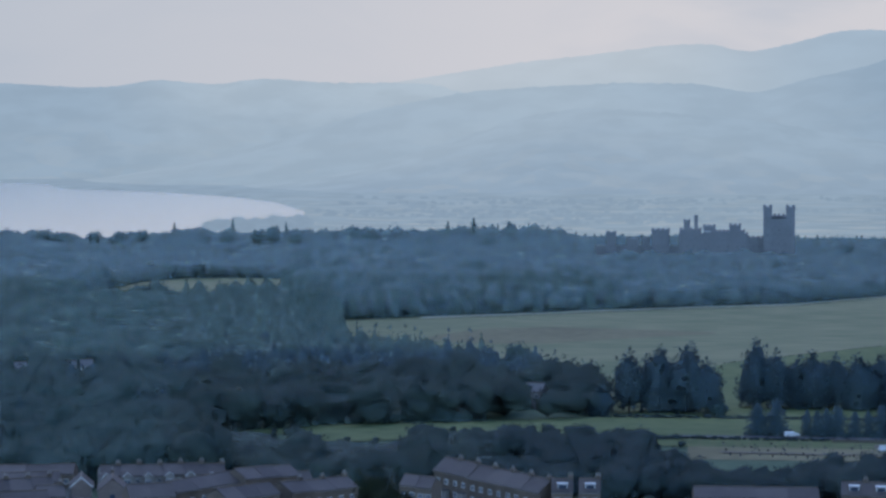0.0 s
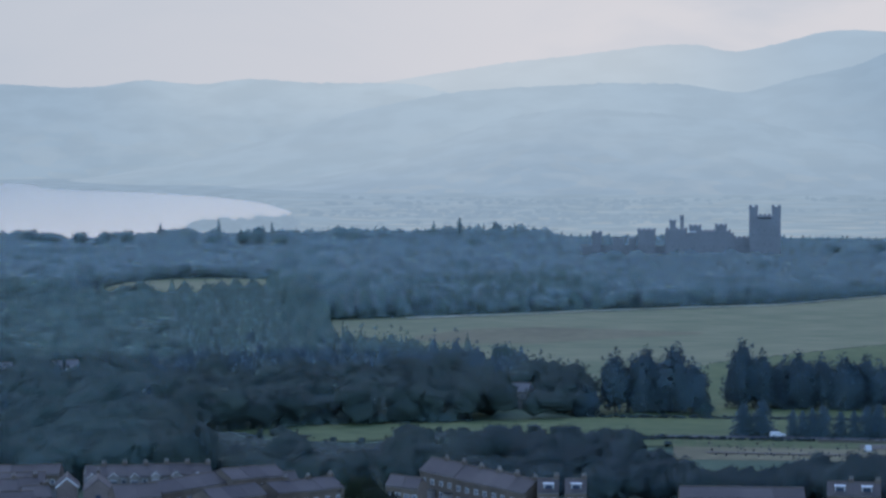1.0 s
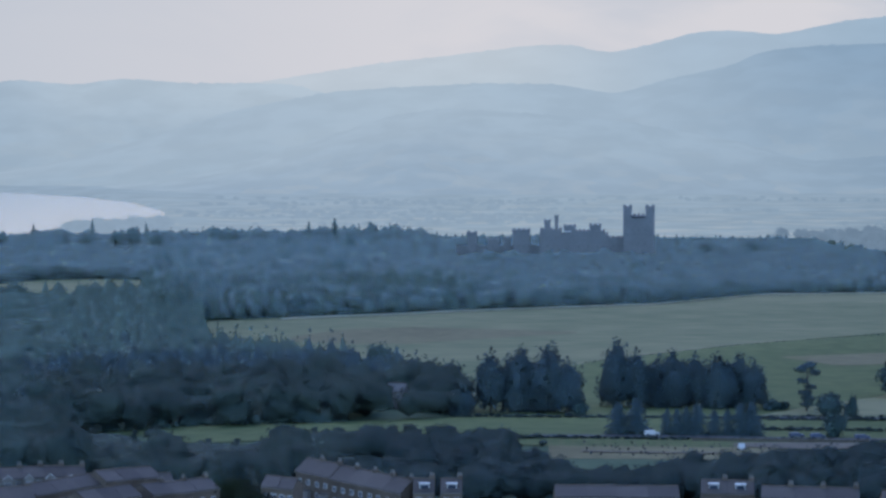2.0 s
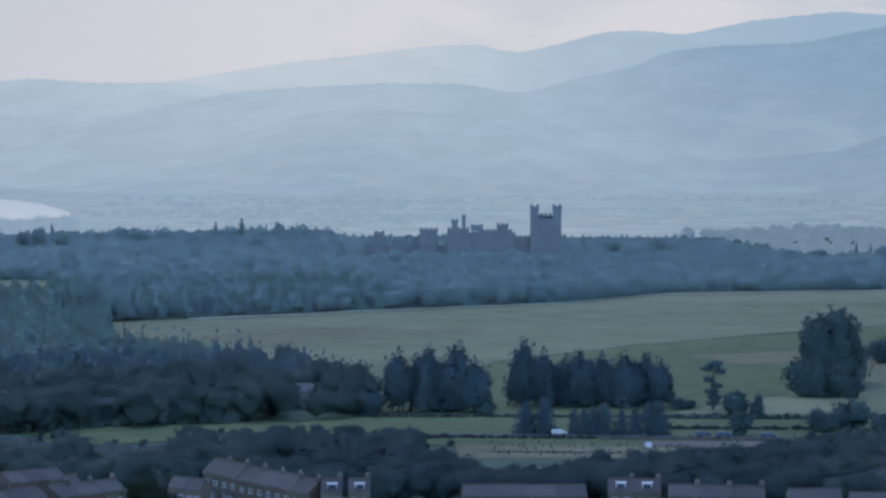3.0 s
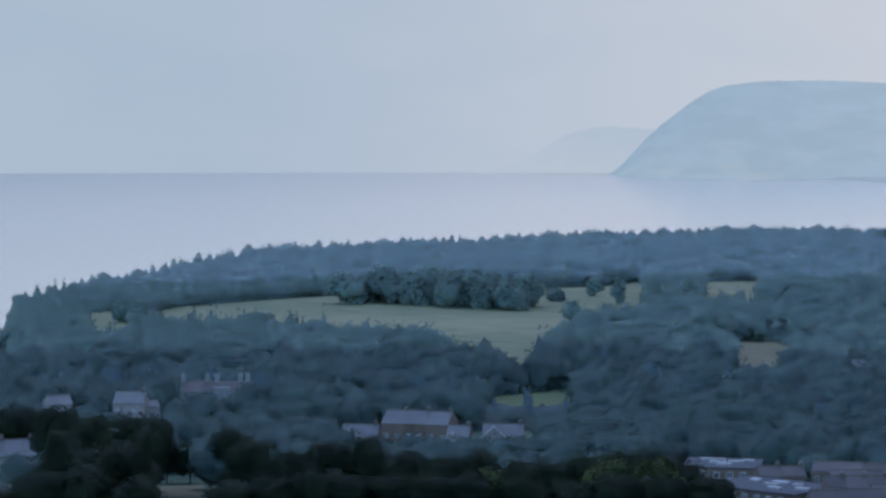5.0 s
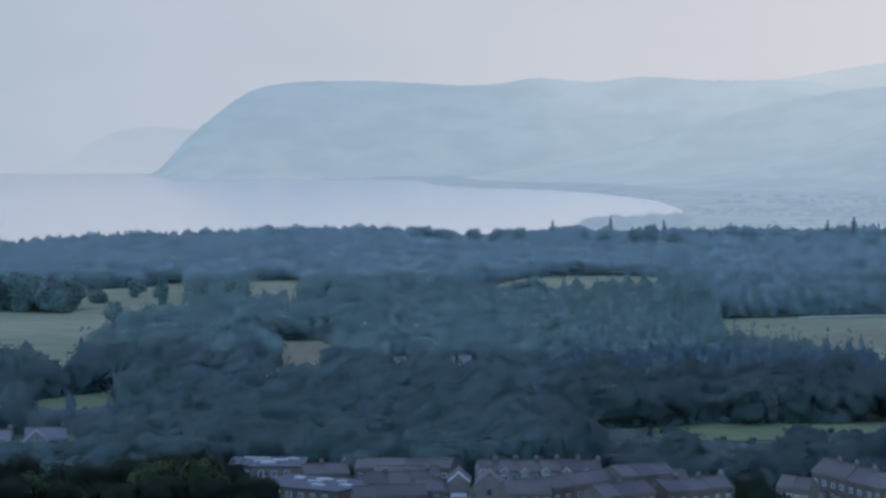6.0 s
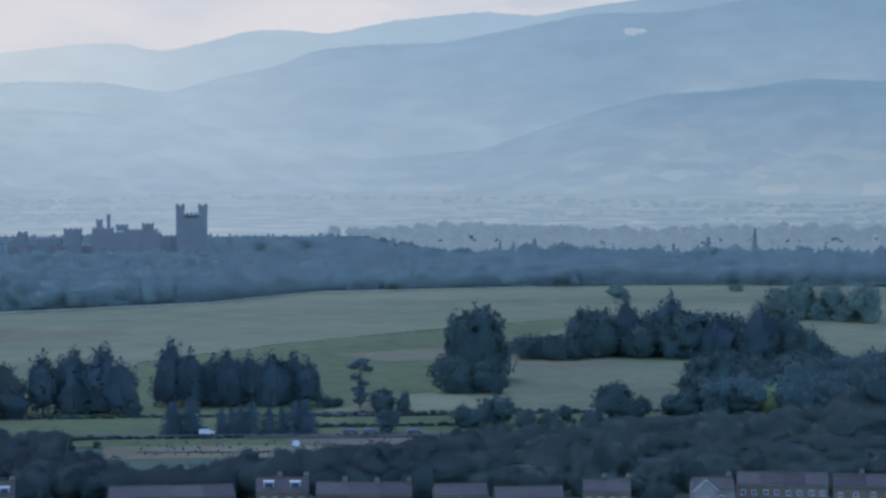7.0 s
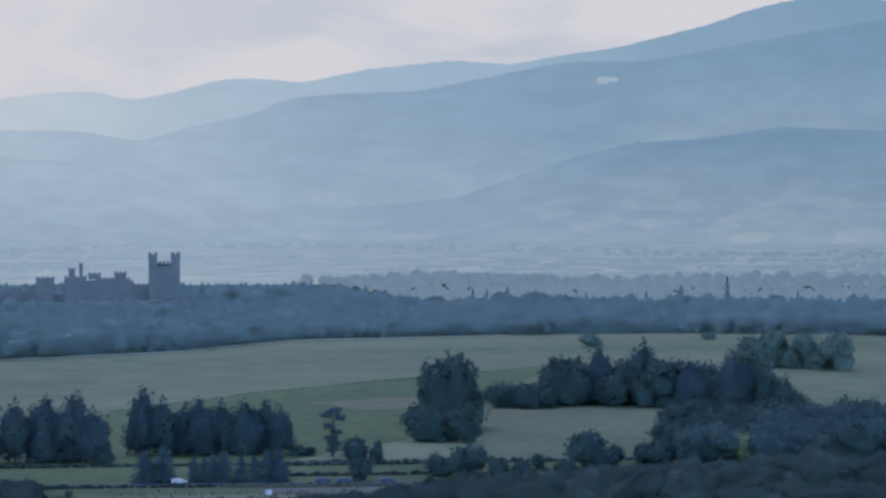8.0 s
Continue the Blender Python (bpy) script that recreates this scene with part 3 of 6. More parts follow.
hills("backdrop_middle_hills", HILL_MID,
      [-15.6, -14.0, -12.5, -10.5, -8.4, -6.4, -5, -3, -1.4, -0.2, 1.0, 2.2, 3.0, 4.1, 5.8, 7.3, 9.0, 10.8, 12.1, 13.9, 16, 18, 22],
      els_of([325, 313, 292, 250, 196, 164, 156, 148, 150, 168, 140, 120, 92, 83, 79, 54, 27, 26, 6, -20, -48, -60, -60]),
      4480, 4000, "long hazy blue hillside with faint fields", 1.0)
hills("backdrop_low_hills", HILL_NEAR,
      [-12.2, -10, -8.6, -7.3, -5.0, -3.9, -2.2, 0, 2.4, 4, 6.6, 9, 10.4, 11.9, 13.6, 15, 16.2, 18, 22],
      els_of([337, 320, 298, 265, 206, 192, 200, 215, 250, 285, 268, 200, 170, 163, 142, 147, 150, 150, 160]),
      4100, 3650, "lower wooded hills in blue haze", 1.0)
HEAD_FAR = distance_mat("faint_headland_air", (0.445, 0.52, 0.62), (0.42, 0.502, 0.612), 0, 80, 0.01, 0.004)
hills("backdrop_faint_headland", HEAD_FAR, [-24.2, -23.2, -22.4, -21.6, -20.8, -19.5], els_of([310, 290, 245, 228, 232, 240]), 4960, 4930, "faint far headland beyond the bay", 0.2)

# ---- trees ----
ICO = bmesh.new()
bmesh.ops.create_icosphere(ICO, subdivisions=1, radius=1.0)
ICO_V = np.array([v.co[:] for v in ICO.verts])
ICO_F = np.array([[v.index for v in f.verts] for f in ICO.faces])
ICO.free()


def unit(v):
    return v / (np.linalg.norm(v, axis=-1, keepdims=True) + 1e-9)


def join(parts):
    """Pieces of (places, faces, leaf normals) as one."""
    vs, fs, ns, n = [], [], [], 0
    for v, f, q in parts:
        vs.append(v)
        fs.append(f + n)
        ns.append(q)
        n += len(v)
    return np.concatenate(vs), np.concatenate(fs), np.concatenate(ns)


def sprays(rng, centres, normals, size, up=0.3, loose=0.7):
    """Small bent leaf sprays, two triangles each, scattered on a crown's skin."""
    n = len(centres)
    t = rng.normal(size=(n, 3))
    face = normals + loose * rng.normal(size=(n, 3))
    t = np.cross(face, t)
    t /= np.linalg.norm(t, axis=1)[:, None] + 1e-6
    b = np.cross(face, t)
    b /= np.linalg.norm(b, axis=1)[:, None] + 1e-6
    s = size * rng.uniform(0.6, 1.4, (n, 1))
    V = np.stack([centres - t * s, centres - b * s * 0.7 + normals * s * 0.3, centres + t * s, centres + b * s * 0.7 + normals * s * 0.2], 1).reshape(-1, 3)
    k = np.arange(n)[:, None] * 4
    return V, np.concatenate([k + [0, 1, 2], k + [0, 2, 3]]), np.repeat(unit(normals + (0, 0, up)), 4, 0)


def blob_crown(seed, lumps, leaves, size, shape=(0.36, 0.36, 0.36), mid=0.62, lump=(0.15, 0.24), flat=0.85, ragged=0.25):
    """A broad crown of unit height: uneven lumps with leaf sprays over them."""
    rng = np.random.default_rng(seed)
    parts, cs, ns = [], [], []
    per = max(1, leaves // lumps)
    for i in range(lumps):
        d = rng.normal(size=3)
        d /= np.linalg.norm(d)
        if i < lumps * 0.7:
            d[2] = abs(d[2]) * 0.9 - 0.1
        c = d * np.array(shape) * rng.uniform(0.45, 0.8) + (0, 0, mid)
        rad = rng.uniform(*lump)
        v = ICO_V * (1 + ragged * rng.uniform(-1, 1, (12, 1))) * rad * (1, 1, flat) + c
        parts.append((v, ICO_F, ICO_V))
        n = rng.normal(size=(per, 3))
        n[:, 2] = np.abs(n[:, 2]) * 1.0 - 0.25
        n /= np.linalg.norm(n, axis=1)[:, None]
        cs.append(c + n * rad * (1, 1, flat) * rng.uniform(0.9, 1.15, (per, 1)))
        ns.append(n)
    parts.append(sprays(rng, np.concatenate(cs), np.concatenate(ns), size))
    return join(parts)


def sphere(sub):
    bm = bmesh.new()
    bmesh.ops.create_icosphere(bm, subdivisions=sub, radius=1.0)
    v = np.array([q.co[:] for q in bm.verts])
    f = np.array([[q.index for q in t.verts] for t in bm.faces])
    bm.free()
    return v, f


BALL_V, BALL_F = sphere(2)


def leaf_crown(seed, cores, leaves, size, shape=(0.4, 0.4, 0.46), mid=0.5, lumpy=0.16, tilt=0.6, flame=0.0, fringe=0.1, up=0.35, droop=-0.35, rough=0.2):
    """A leafy crown of unit height: sprays over one uneven rounded form, dense inside."""
    rng = np.random.default_rng(seed)
    shape = np.array(shape)
    waves = np.concatenate([rng.normal(size=(6, 3)) * 3.2, rng.normal(size=(8, 3)) * 7.0])
    phase = rng.uniform(0, 6.28, 14)
    amp = np.repeat([1.0, 0.5], [6, 8]) * lumpy / 2.2

    def form(d, k):
        q = d.copy()
        if flame:
            u = np.clip(d[:, 2] * 0.5 + 0.5, 0, 1)
            wide = np.minimum(1, 0.8 + 2 * u) * (1 - np.clip((u - 0.2) / 0.8, 0, 1) ** flame) ** 0.85
            q[:, :2] = unit(d[:, :2]) * wide[:, None]
        return q * shape * ((1 + np.sin(d @ waves.T + phase) @ amp) * k)[:, None] + (0, 0, mid)

    def facing(d):
        slope = (np.cos(d @ waves.T + phase) * amp) @ waves
        slope -= (slope * d).sum(1)[:, None] * d
        return unit(unit(d - 0.35 * slope) / shape * shape.min() + (0, 0, up))

    core_v, core_f = (ICO_V, ICO_F) if cores == 0 else (BALL_V, BALL_F)
    parts = [(form(core_v, 0.86 + 0 * core_v[:, 0]), core_f, facing(core_v))]
    d = unit(rng.normal(size=(leaves, 3)))
    d[:, 2] = np.where(d[:, 2] < droop, -d[:, 2], d[:, 2])
    p = form(d, 0.86 + (0.14 + fringe) * rng.uniform(0, 1, leaves) ** 1.3)
    n = unit(unit(d / shape) + tilt * rng.normal(size=(leaves, 3)))
    t = unit(np.cross(n, rng.normal(size=(leaves, 3))))
    b = np.cross(n, t)
    s = size * rng.uniform(0.5, 1.5, (leaves, 1))
    V = np.stack([p - t * s - n * s * 0.25, p - b * s * 0.75, p + t * s - n * s * 0.25, p + b * s * 0.75], 1).reshape(-1, 3)
    k = np.arange(leaves)[:, None] * 4
    parts.append((V, np.concatenate([k + [0, 1, 2], k + [0, 2, 3]]), np.repeat(unit(facing(d) + rough * rng.normal(size=d.shape)), 4, 0)))
    return join(parts)


def clump_crown(seed, n, leaves, size, spread=(0.2, 0.2, 0.2), form=(0.22, 0.32), mid=0.5, cores=1, lumpy=0.2, tilt=0.45, fringe=0.08, rough=0.2, up=0.35):
    """A broad crown of unit height, grown from several overlapping leafy forms."""
    rng = np.random.default_rng(seed)
    parts = []
    for i in range(n):
        k = rng.uniform(*form)
        c = unit(rng.normal(size=3)) * spread * rng.uniform(0.6, 1.1) + (0, 0, mid)
        v, f, q = leaf_crown(seed * 10 + i, cores, leaves // n, size / k, (1, 1, rng.uniform(0.8, 1.1)), 0.0, lumpy, tilt, 0.0, fringe, up, rough=rough)
        v = v * k + c
        v[:, 2] = np.maximum(v[:, 2], 0.01)
        parts.append((v, f, q))
    return join(parts)


def cone_crown(seed, tiers, leaves, size, width=0.17, low=0.1, power=0.8, core=6):
    """A conifer of unit height: tiered, drooping sprays round a slender core."""
    rng = np.random.default_rng(seed)
    parts = []
    ang = np.arange(core) * 2 * np.pi / core
    for i in range(tiers):
        u = i / tiers
        z0 = low + (1 - low) * u
        z1 = min(1.0, z0 + (1 - low) * 1.7 / tiers)
        rad = width * (1 - u) ** power * rng.uniform(0.8, 1.15)
        a = ang + rng.uniform(0, 6)
        rr = rad * rng.uniform(0.7, 1.2, core)
        v = np.concatenate([np.stack([np.cos(a) * rr, np.sin(a) * rr, z0 - 0.02 * rng.uniform(0, 1, core)], -1), [[0, 0, z1]]])
        f = np.array([[k, (k + 1) % core, core] for k in range(core)])
        side = np.stack([np.cos(a), np.sin(a), 0 * a + 0.4], -1)
        parts.append((v, f, unit(np.concatenate([side, [[0, 0, 1.0]]]))))
    u = rng.uniform(0, 1, leaves) ** 1.2
    a = rng.uniform(0, 2 * np.pi, leaves)
    rad = width * (1 - u) ** power * rng.uniform(0.75, 1.2, leaves)
    n = np.stack([np.cos(a), np.sin(a), 0 * a + 0.2], -1)
    parts.append(sprays(rng, np.stack([np.cos(a) * rad, np.sin(a) * rad, low + (1 - low) * u], -1), n, size))
    return join(parts)


def stand(name, protos, xs, ys, hs, ws, mat, label, seed, sink=0.06):
    """One joined mass of uncountable woodland trees."""
    rng = np.random.default_rng(seed)
    pick = rng.integers(0, len(protos), len(xs))
    zs = ground_z(xs, ys)
    parts = []
    for k, (pv, pf, pn) in enumerate(protos):
        idx = np.nonzero(pick == k)[0]
        if not len(idx):
            continue
        a = rng.uniform(0, 6.28, len(idx))
        c, s = np.cos(a)[:, None], np.sin(a)[:, None]
        w, h = ws[idx][:, None], hs[idx][:, None]
        X = (pv[:, 0] * c - pv[:, 1] * s) * w * h + xs[idx][:, None]
        Y = (pv[:, 0] * s + pv[:, 1] * c) * w * h + ys[idx][:, None]
        Z = (pv[:, 2] - sink) * h + zs[idx][:, None]
        V = np.stack([X, Y, Z], -1).reshape(-1, 3)
        Fk = (pf[None] + (np.arange(len(idx)) * len(pv))[:, None, None]).reshape(-1, 3)
        N = np.stack([pn[:, 0] * c - pn[:, 1] * s, pn[:, 0] * s + pn[:, 1] * c, pn[:, 2] + 0 * c], -1).reshape(-1, 3)
        parts.append((V, Fk, N))
    V, Fk, N = join(parts)
    return tagged(new(name, mesh_from(name, V, Fk, mat, True, N)), label, "woodland", kind="stuff")


def scatter(az0, az1, r0, r1, gap, seed):
    """Jittered rows of places between two bearings and two distances."""
    rng = np.random.default_rng(seed)
    xs, ys = [], []
    for r in np.arange(r0, r1, gap * 0.9):
        n = int(r * radians(az1 - az0) / gap)
        if n < 1:
            continue
        a = az0 + (np.arange(n) + rng.uniform(-0.4, 0.4, n) + 0.5) * (az1 - az0) / n
        rr = r + rng.uniform(-0.45, 0.45, n) * gap
        xs.append(rr * np.sin(np.radians(a)))
        ys.append(rr * np.cos(np.radians(a)))
    return np.concatenate(xs), np.concatenate(ys)


def inside(spec, az, r, grow=0.0):
    a, n, f = spec
    return (az > a[0]) & (az < a[-1]) & (r > np.interp(az, a, n) - grow) & (r < np.interp(az, a, f) + grow)


KEEP_CLEAR = []   # (bearing0, bearing1, r0, r1) of buildings
KEEP_CLEAR += [(-16.2, -15.8, 880, 935), (-15.1, -14.45, 885, 940), (-5.25, -4.7, 790, 846), (-1.5, 0.7, 642, 745), (0.7, 4.8, 674, 745), (12.6, 13.1, 785, 835), (-31.6, -29.9, 575, 640), (-35.5, -33.5, 580, 632), (-20.2, -17.0, 540, 632), (-18.5, -11.2, 560, 606), (-34.9, -33.5, 540, 560), (11, 16, 540, 584), (-31.5, -28.6, 560, 592), (-4.1, 0.9, 1728, 1800), (-27.5, -22.9, 695, 745), (-30.95, -28.9, 768, 816), (-32.3, -30.9, 705, 760), (-33.6, -32.7, 705, 755)]


def wooded(xs, ys, shore=14):
    r, az = np.hypot(xs, ys), np.degrees(np.arctan2(xs, ys))
    ok = (r < np.interp(az, NEAR_AZ, NEAR_R) - shore) & ((az < 4) | (r < np.interp(az, [4, 6, 17], [2300, 1860, 1820])))
    for spec in OPEN:
        ok &= ~inside(spec, az, r)
    for a0, a1, r0, r1 in KEEP_CLEAR:
        ok &= ~((az > a0) & (az < a1) & (r > r0) & (r < r1))
    return ok


B_NEAR = [clump_crown(10 + i, 4, 212, 0.044, form=(0.22, 0.34), cores=0, tilt=0.45, rough=0.18) for i in range(8)]
B_MID = [clump_crown(30 + i, 2, 80, 0.042, spread=(0.16, 0.16, 0.14), form=(0.26, 0.38), cores=0, lumpy=0.26, tilt=0.4, fringe=0.06, up=0.5) for i in range(9)]
B_FAR = [clump_crown(50 + i, 2, 24, 0.055, spread=(0.16, 0.16, 0.14), form=(0.26, 0.38), cores=0, lumpy=0.26, tilt=0.4, up=0.8) for i in range(9)]


def upper(crown, low):
    """The part of a crown that rises out of a closed canopy."""
    v, f, n = crown
    f = f[(v[f][:, :, 2] > low).any(1)]
    used_v, f = np.unique(f, return_inverse=True)
    return v[used_v], f.reshape(-1, 3), n[used_v]


B_FRINGE = [clump_crown(60 + i, 2, 50, 0.06, cores=0) for i in range(6)]
B_MID = [upper(c, 0.3) for c in B_MID]
B_WHOLE = B_FAR
B_FAR = [upper(c, 0.35) for c in B_FAR]
C_MID = [leaf_crown(70 + i, 1, 24, 0.035, shape=(0.2, 0.2, 0.5), lumpy=0.22, tilt=0.4, flame=1.5, fringe=0.06, up=0.6) for i in range(5)]
C_FAR = [leaf_crown(80 + i, 0, 16, 0.045, shape=(0.2, 0.2, 0.5), lumpy=0.22, tilt=0.4, flame=1.5, fringe=0.06, up=0.6) for i in range(4)]


def lower(xs, ys):
    """The wood is kept low round the castle and on the slope behind it."""
    az = np.degrees(np.arctan2(xs, ys))
    hill = 0.36 * np.exp(-((xs + 30) / 230) ** 2 - ((ys - 1660) / 190) ** 2)
    rear = 0.42 * np.clip((np.hypot(xs, ys) - 1750) / 80, 0, 1) * np.clip((az + 4.6) / 0.8, 0, 1) * np.clip((8.5 - az) / 2, 0, 1)
    shore = np.where(np.hypot(xs, ys) > np.where(az < -26, 1150, 1900), np.interp(az, [-34, -31, -28, -18, -16.5, -15.2, -14.6, -14, -12.5, -11.6, -10.8, -10.2, -9], [0.7, 0.7, 0.85, 1, 1, 0.85, 0.45, 0.6, 0.95, 0.75, 0.55, 0.8, 1]), 1.0)
    return (1 - np.maximum(hill, rear)) * shore


WOODS = []   # (x, y, height) of all the woodland trees


def canopy_height():
    """The mean height of the wood on a plan grid of ten metres, smoothed."""
    x, y, h = np.concatenate(WOODS, 1)
    total, count = np.zeros((280, 220)), np.zeros((280, 220))
    i, j = ((x + 1700) / 10).astype(int), ((y - 350) / 10).astype(int)
    np.add.at(total, (i, j), h)
    np.add.at(count, (i, j), 1)
    for _ in range(2):
        total, count = [sum(np.roll(g, k, ax) for k in (-1, 0, 1) for ax in (0, 1)) for g in (total, count)]
    return total / np.maximum(count, 0.5)


def understory(name, azs, rs, share, mat, label, seed):
    """The closed canopy between the crowns, an uneven leafy sheet."""
    A, R = np.meshgrid(np.radians(azs), rs, indexing="ij")
    rng = np.random.default_rng(seed)
    A = A + rng.uniform(-0.3, 0.3, A.shape) * np.radians(azs[1] - azs[0])
    R = R + rng.uniform(-0.3, 0.3, R.shape) * (rs[1] - rs[0])
    X, Y = R * np.sin(A), R * np.cos(A)
    ok = np.ones(X.shape, bool)
    for da, dr in ((0, 0), (6, 0), (-6, 0), (0, 6), (0, -6)):
        ok &= wooded(X + da, Y + dr, 20)
    high = CANOPY[((X + 1700) / 10).astype(int), ((Y - 350) / 10).astype(int)]
    Z = ground_z(X, Y) + high * share + rng.uniform(-0.7, 0.7, X.shape)
    n, k = X.shape
    i, j = np.meshgrid(np.arange(n - 1), np.arange(k - 1), indexing="ij")
    good = (ok[:-1, :-1] & ok[1:, :-1] & ok[:-1, 1:] & ok[1:, 1:]).ravel()
    full = np.zeros((n + 1, k + 1), int)
    full[1:-1, 1:-1] = good.reshape(n - 1, k - 1)
    Z = np.where(full[:-1, :-1] + full[1:, :-1] + full[:-1, 1:] + full[1:, 1:] == 4, Z, ground_z(X, Y) - 0.5)
    a = (i * k + j).ravel()[good]
    V = np.stack([X, Y, Z], -1).reshape(-1, 3)
    tagged(new(name, mesh_from(name, V, np.stack([a, a + k, a + k + 1, a + 1], -1), mat, True, np.tile((0.0, 0.0, 1.0), (len(V), 1)))), label, "woodland", kind="stuff")


# sight lines kept open over the near trees: bearing, elevation
OVER_AZ = [-36, -27.5, -27.3, -23.0, -22.9, -22.1, -22.0, -12.2, -12.0, -11.4, -10.4, -10.3, -9.7, -9.6, -7.65, -7.55, -7.0, -6.9, -6.0, -5.0, -3.8, -2.5, -2.3, -1.4, -0.8, 0.4, 0.6, 1.0, 2.7, 2.9, 4.7, 5.8, 6.2, 7.6, 9, 10.5, 12, 13.4, 17]
OVER_EL = els_of([600, 600, 762, 764, 724, 724, 600, 600, 760, 778, 776, 748, 748, 788, 786, 745, 745, 757, 752, 747, 744, 742, 780, 790, 812, 815, 797, 789, 787, 773, 768, 766, 748, 744, 737, 729, 722, 706, 700])


def woodland(name, az0, az1, r0, r1, gap, protos, mat, hgt, wid, label, seed, share=None, conifers=None, cmat=None, clabel=""):
    xs, ys = scatter(az0, az1, r0, r1, gap, seed)
    ok = wooded(xs, ys)
    xs, ys = xs[ok], ys[ok]
    rng = np.random.default_rng(seed + 1)
    n = len(xs)
    drift = np.array([noise.noise(Vector((x * 0.012, y * 0.012, seed))) + 0.7 * noise.noise(Vector((x * 0.004, y * 0.004, seed + 5))) + 0.45 * noise.noise(Vector((x * 0.03, y * 0.03, seed + 9))) for x, y in zip(xs, ys)])
    hs = hgt[0] + (hgt[1] - hgt[0]) * np.clip(rng.uniform(0, 1, n) ** 1.3 * 0.75 + 0.15 + drift * 0.45, 0, 1.15)
    tall = rng.uniform(0, 1, n) < 0.06
    hs *= lower(xs, ys) * np.where(tall, 1.3, 1.0)
    ra, rr = np.degrees(np.arctan2(xs, ys)), np.hypot(xs, ys)
    cap = EYE_Z + rr * np.tan(np.radians(np.interp(ra, OVER_AZ, OVER_EL))) - ground_z(xs, ys)
    hs = np.where(rr < np.where(ra < -12, 700, np.where(ra > 5, 800, 765)), np.minimum(hs, cap * rng.uniform(0.72, 1.08, n) * np.where((ra > -7.4) & (ra < -2.4), 1.12, 1.0)), hs)
    view = EYE_Z + rr * np.tan(radians(els_of([722])[0])) - ground_z(xs, ys)
    hs = np.where((ra > -24.1) & (ra < -22.0) & (rr > 690) & (rr < 845), np.minimum(hs, view * 0.92), hs)
    view = EYE_Z + rr * np.tan(radians(els_of([634])[0])) - ground_z(xs, ys)
    hs = np.where((ra > -18.7) & (ra < -17.5) & (rr > 780) & (rr < 905), np.minimum(hs, view), hs)
    hs = np.maximum(hs, 2.5)
    WOODS.append((xs, ys, hs))
    ws = rng.uniform(wid[0], wid[1], n) * np.where(tall, 0.75, 1.0)
    con = np.zeros(n, bool)
    if conifers:
        con = share(np.degrees(np.arctan2(xs, ys)), np.hypot(xs, ys), drift) > rng.uniform(0, 1, n)
        if con.any():
            stand(name + "_conifers", conifers, xs[con], ys[con], np.clip(hs[con] * 1.05, 8, 15.5), ws[con] * 1.1, cmat, clabel, seed + 2)
    stand(name, protos, xs[~con], ys[~con], hs[~con], ws[~con], mat, label, seed + 3)


# the leaf colour steps up with distance to stand in for haze
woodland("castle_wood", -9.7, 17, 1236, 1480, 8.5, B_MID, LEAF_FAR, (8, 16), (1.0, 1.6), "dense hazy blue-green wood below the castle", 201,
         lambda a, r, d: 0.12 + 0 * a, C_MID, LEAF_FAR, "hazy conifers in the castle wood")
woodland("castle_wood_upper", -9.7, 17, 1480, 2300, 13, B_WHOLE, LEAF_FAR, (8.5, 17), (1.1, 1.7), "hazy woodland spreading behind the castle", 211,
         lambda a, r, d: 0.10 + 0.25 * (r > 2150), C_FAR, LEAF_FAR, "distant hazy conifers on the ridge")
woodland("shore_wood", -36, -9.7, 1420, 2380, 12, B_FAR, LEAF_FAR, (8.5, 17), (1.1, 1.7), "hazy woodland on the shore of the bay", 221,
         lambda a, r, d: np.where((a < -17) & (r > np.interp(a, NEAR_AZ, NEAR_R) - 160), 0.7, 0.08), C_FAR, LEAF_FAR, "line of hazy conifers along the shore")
woodland("park_wood", -36, -3.2, 960, 1420, 8.5, B_MID, LEAF_MID, (8, 16.5), (1.0, 1.6), "dense hazy blue-green park woodland", 231,
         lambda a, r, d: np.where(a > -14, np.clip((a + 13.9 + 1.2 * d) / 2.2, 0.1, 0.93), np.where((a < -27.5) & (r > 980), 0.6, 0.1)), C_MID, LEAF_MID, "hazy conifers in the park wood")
xs, ys = scatter(-12.4, -3.4, 905, 1062, 6.3, 291)
ok = wooded(xs, ys)
xs, ys = xs[ok], ys[ok]
rng = np.random.default_rng(292)
stand("plantation", C_MID, xs, ys, rng.uniform(8.5, 12.5, len(xs)), rng.uniform(1.2, 1.6, len(xs)), CONIFER_PARK, "close-set dark conifer plantation", 293)
woodland("valley_wood", -36, -12.5, 770, 960, 7.6, B_MID, LEAF_VALLEY, (7, 15.5), (1.0, 1.55), "dense dark green valley woodland", 241,
         lambda a, r, d: np.where((a > -13) & (r > 880), 0.85, 0.05), C_MID, CONIFER_PARK, "dark conifers in the valley wood")
woodland("plantation_back", -12.5, -3.3, 880, 960, 7.6, B_MID, LEAF_VALLEY, (7, 15.5), (1.0, 1.55), "broadleaved trees among the plantation conifers", 245,
         lambda a, r, d: 0.85 + 0 * a, C_MID, CONIFER_PARK, "dark conifers behind the rounded trees")
woodland("plantation_foot", -12.5, -3.3, 770, 880, 9.0, B_NEAR, LEAF_ROUND, (7.5, 15.5), (1.0, 1.4), "dark rounded trees at the foot of the plantation", 247)
woodland("near_wood", -36, -13, 578, 770, 10.3, B_NEAR, LEAF_VALLEY, (8.5, 16), (1.0, 1.35), "rounded green trees behind the houses", 251)
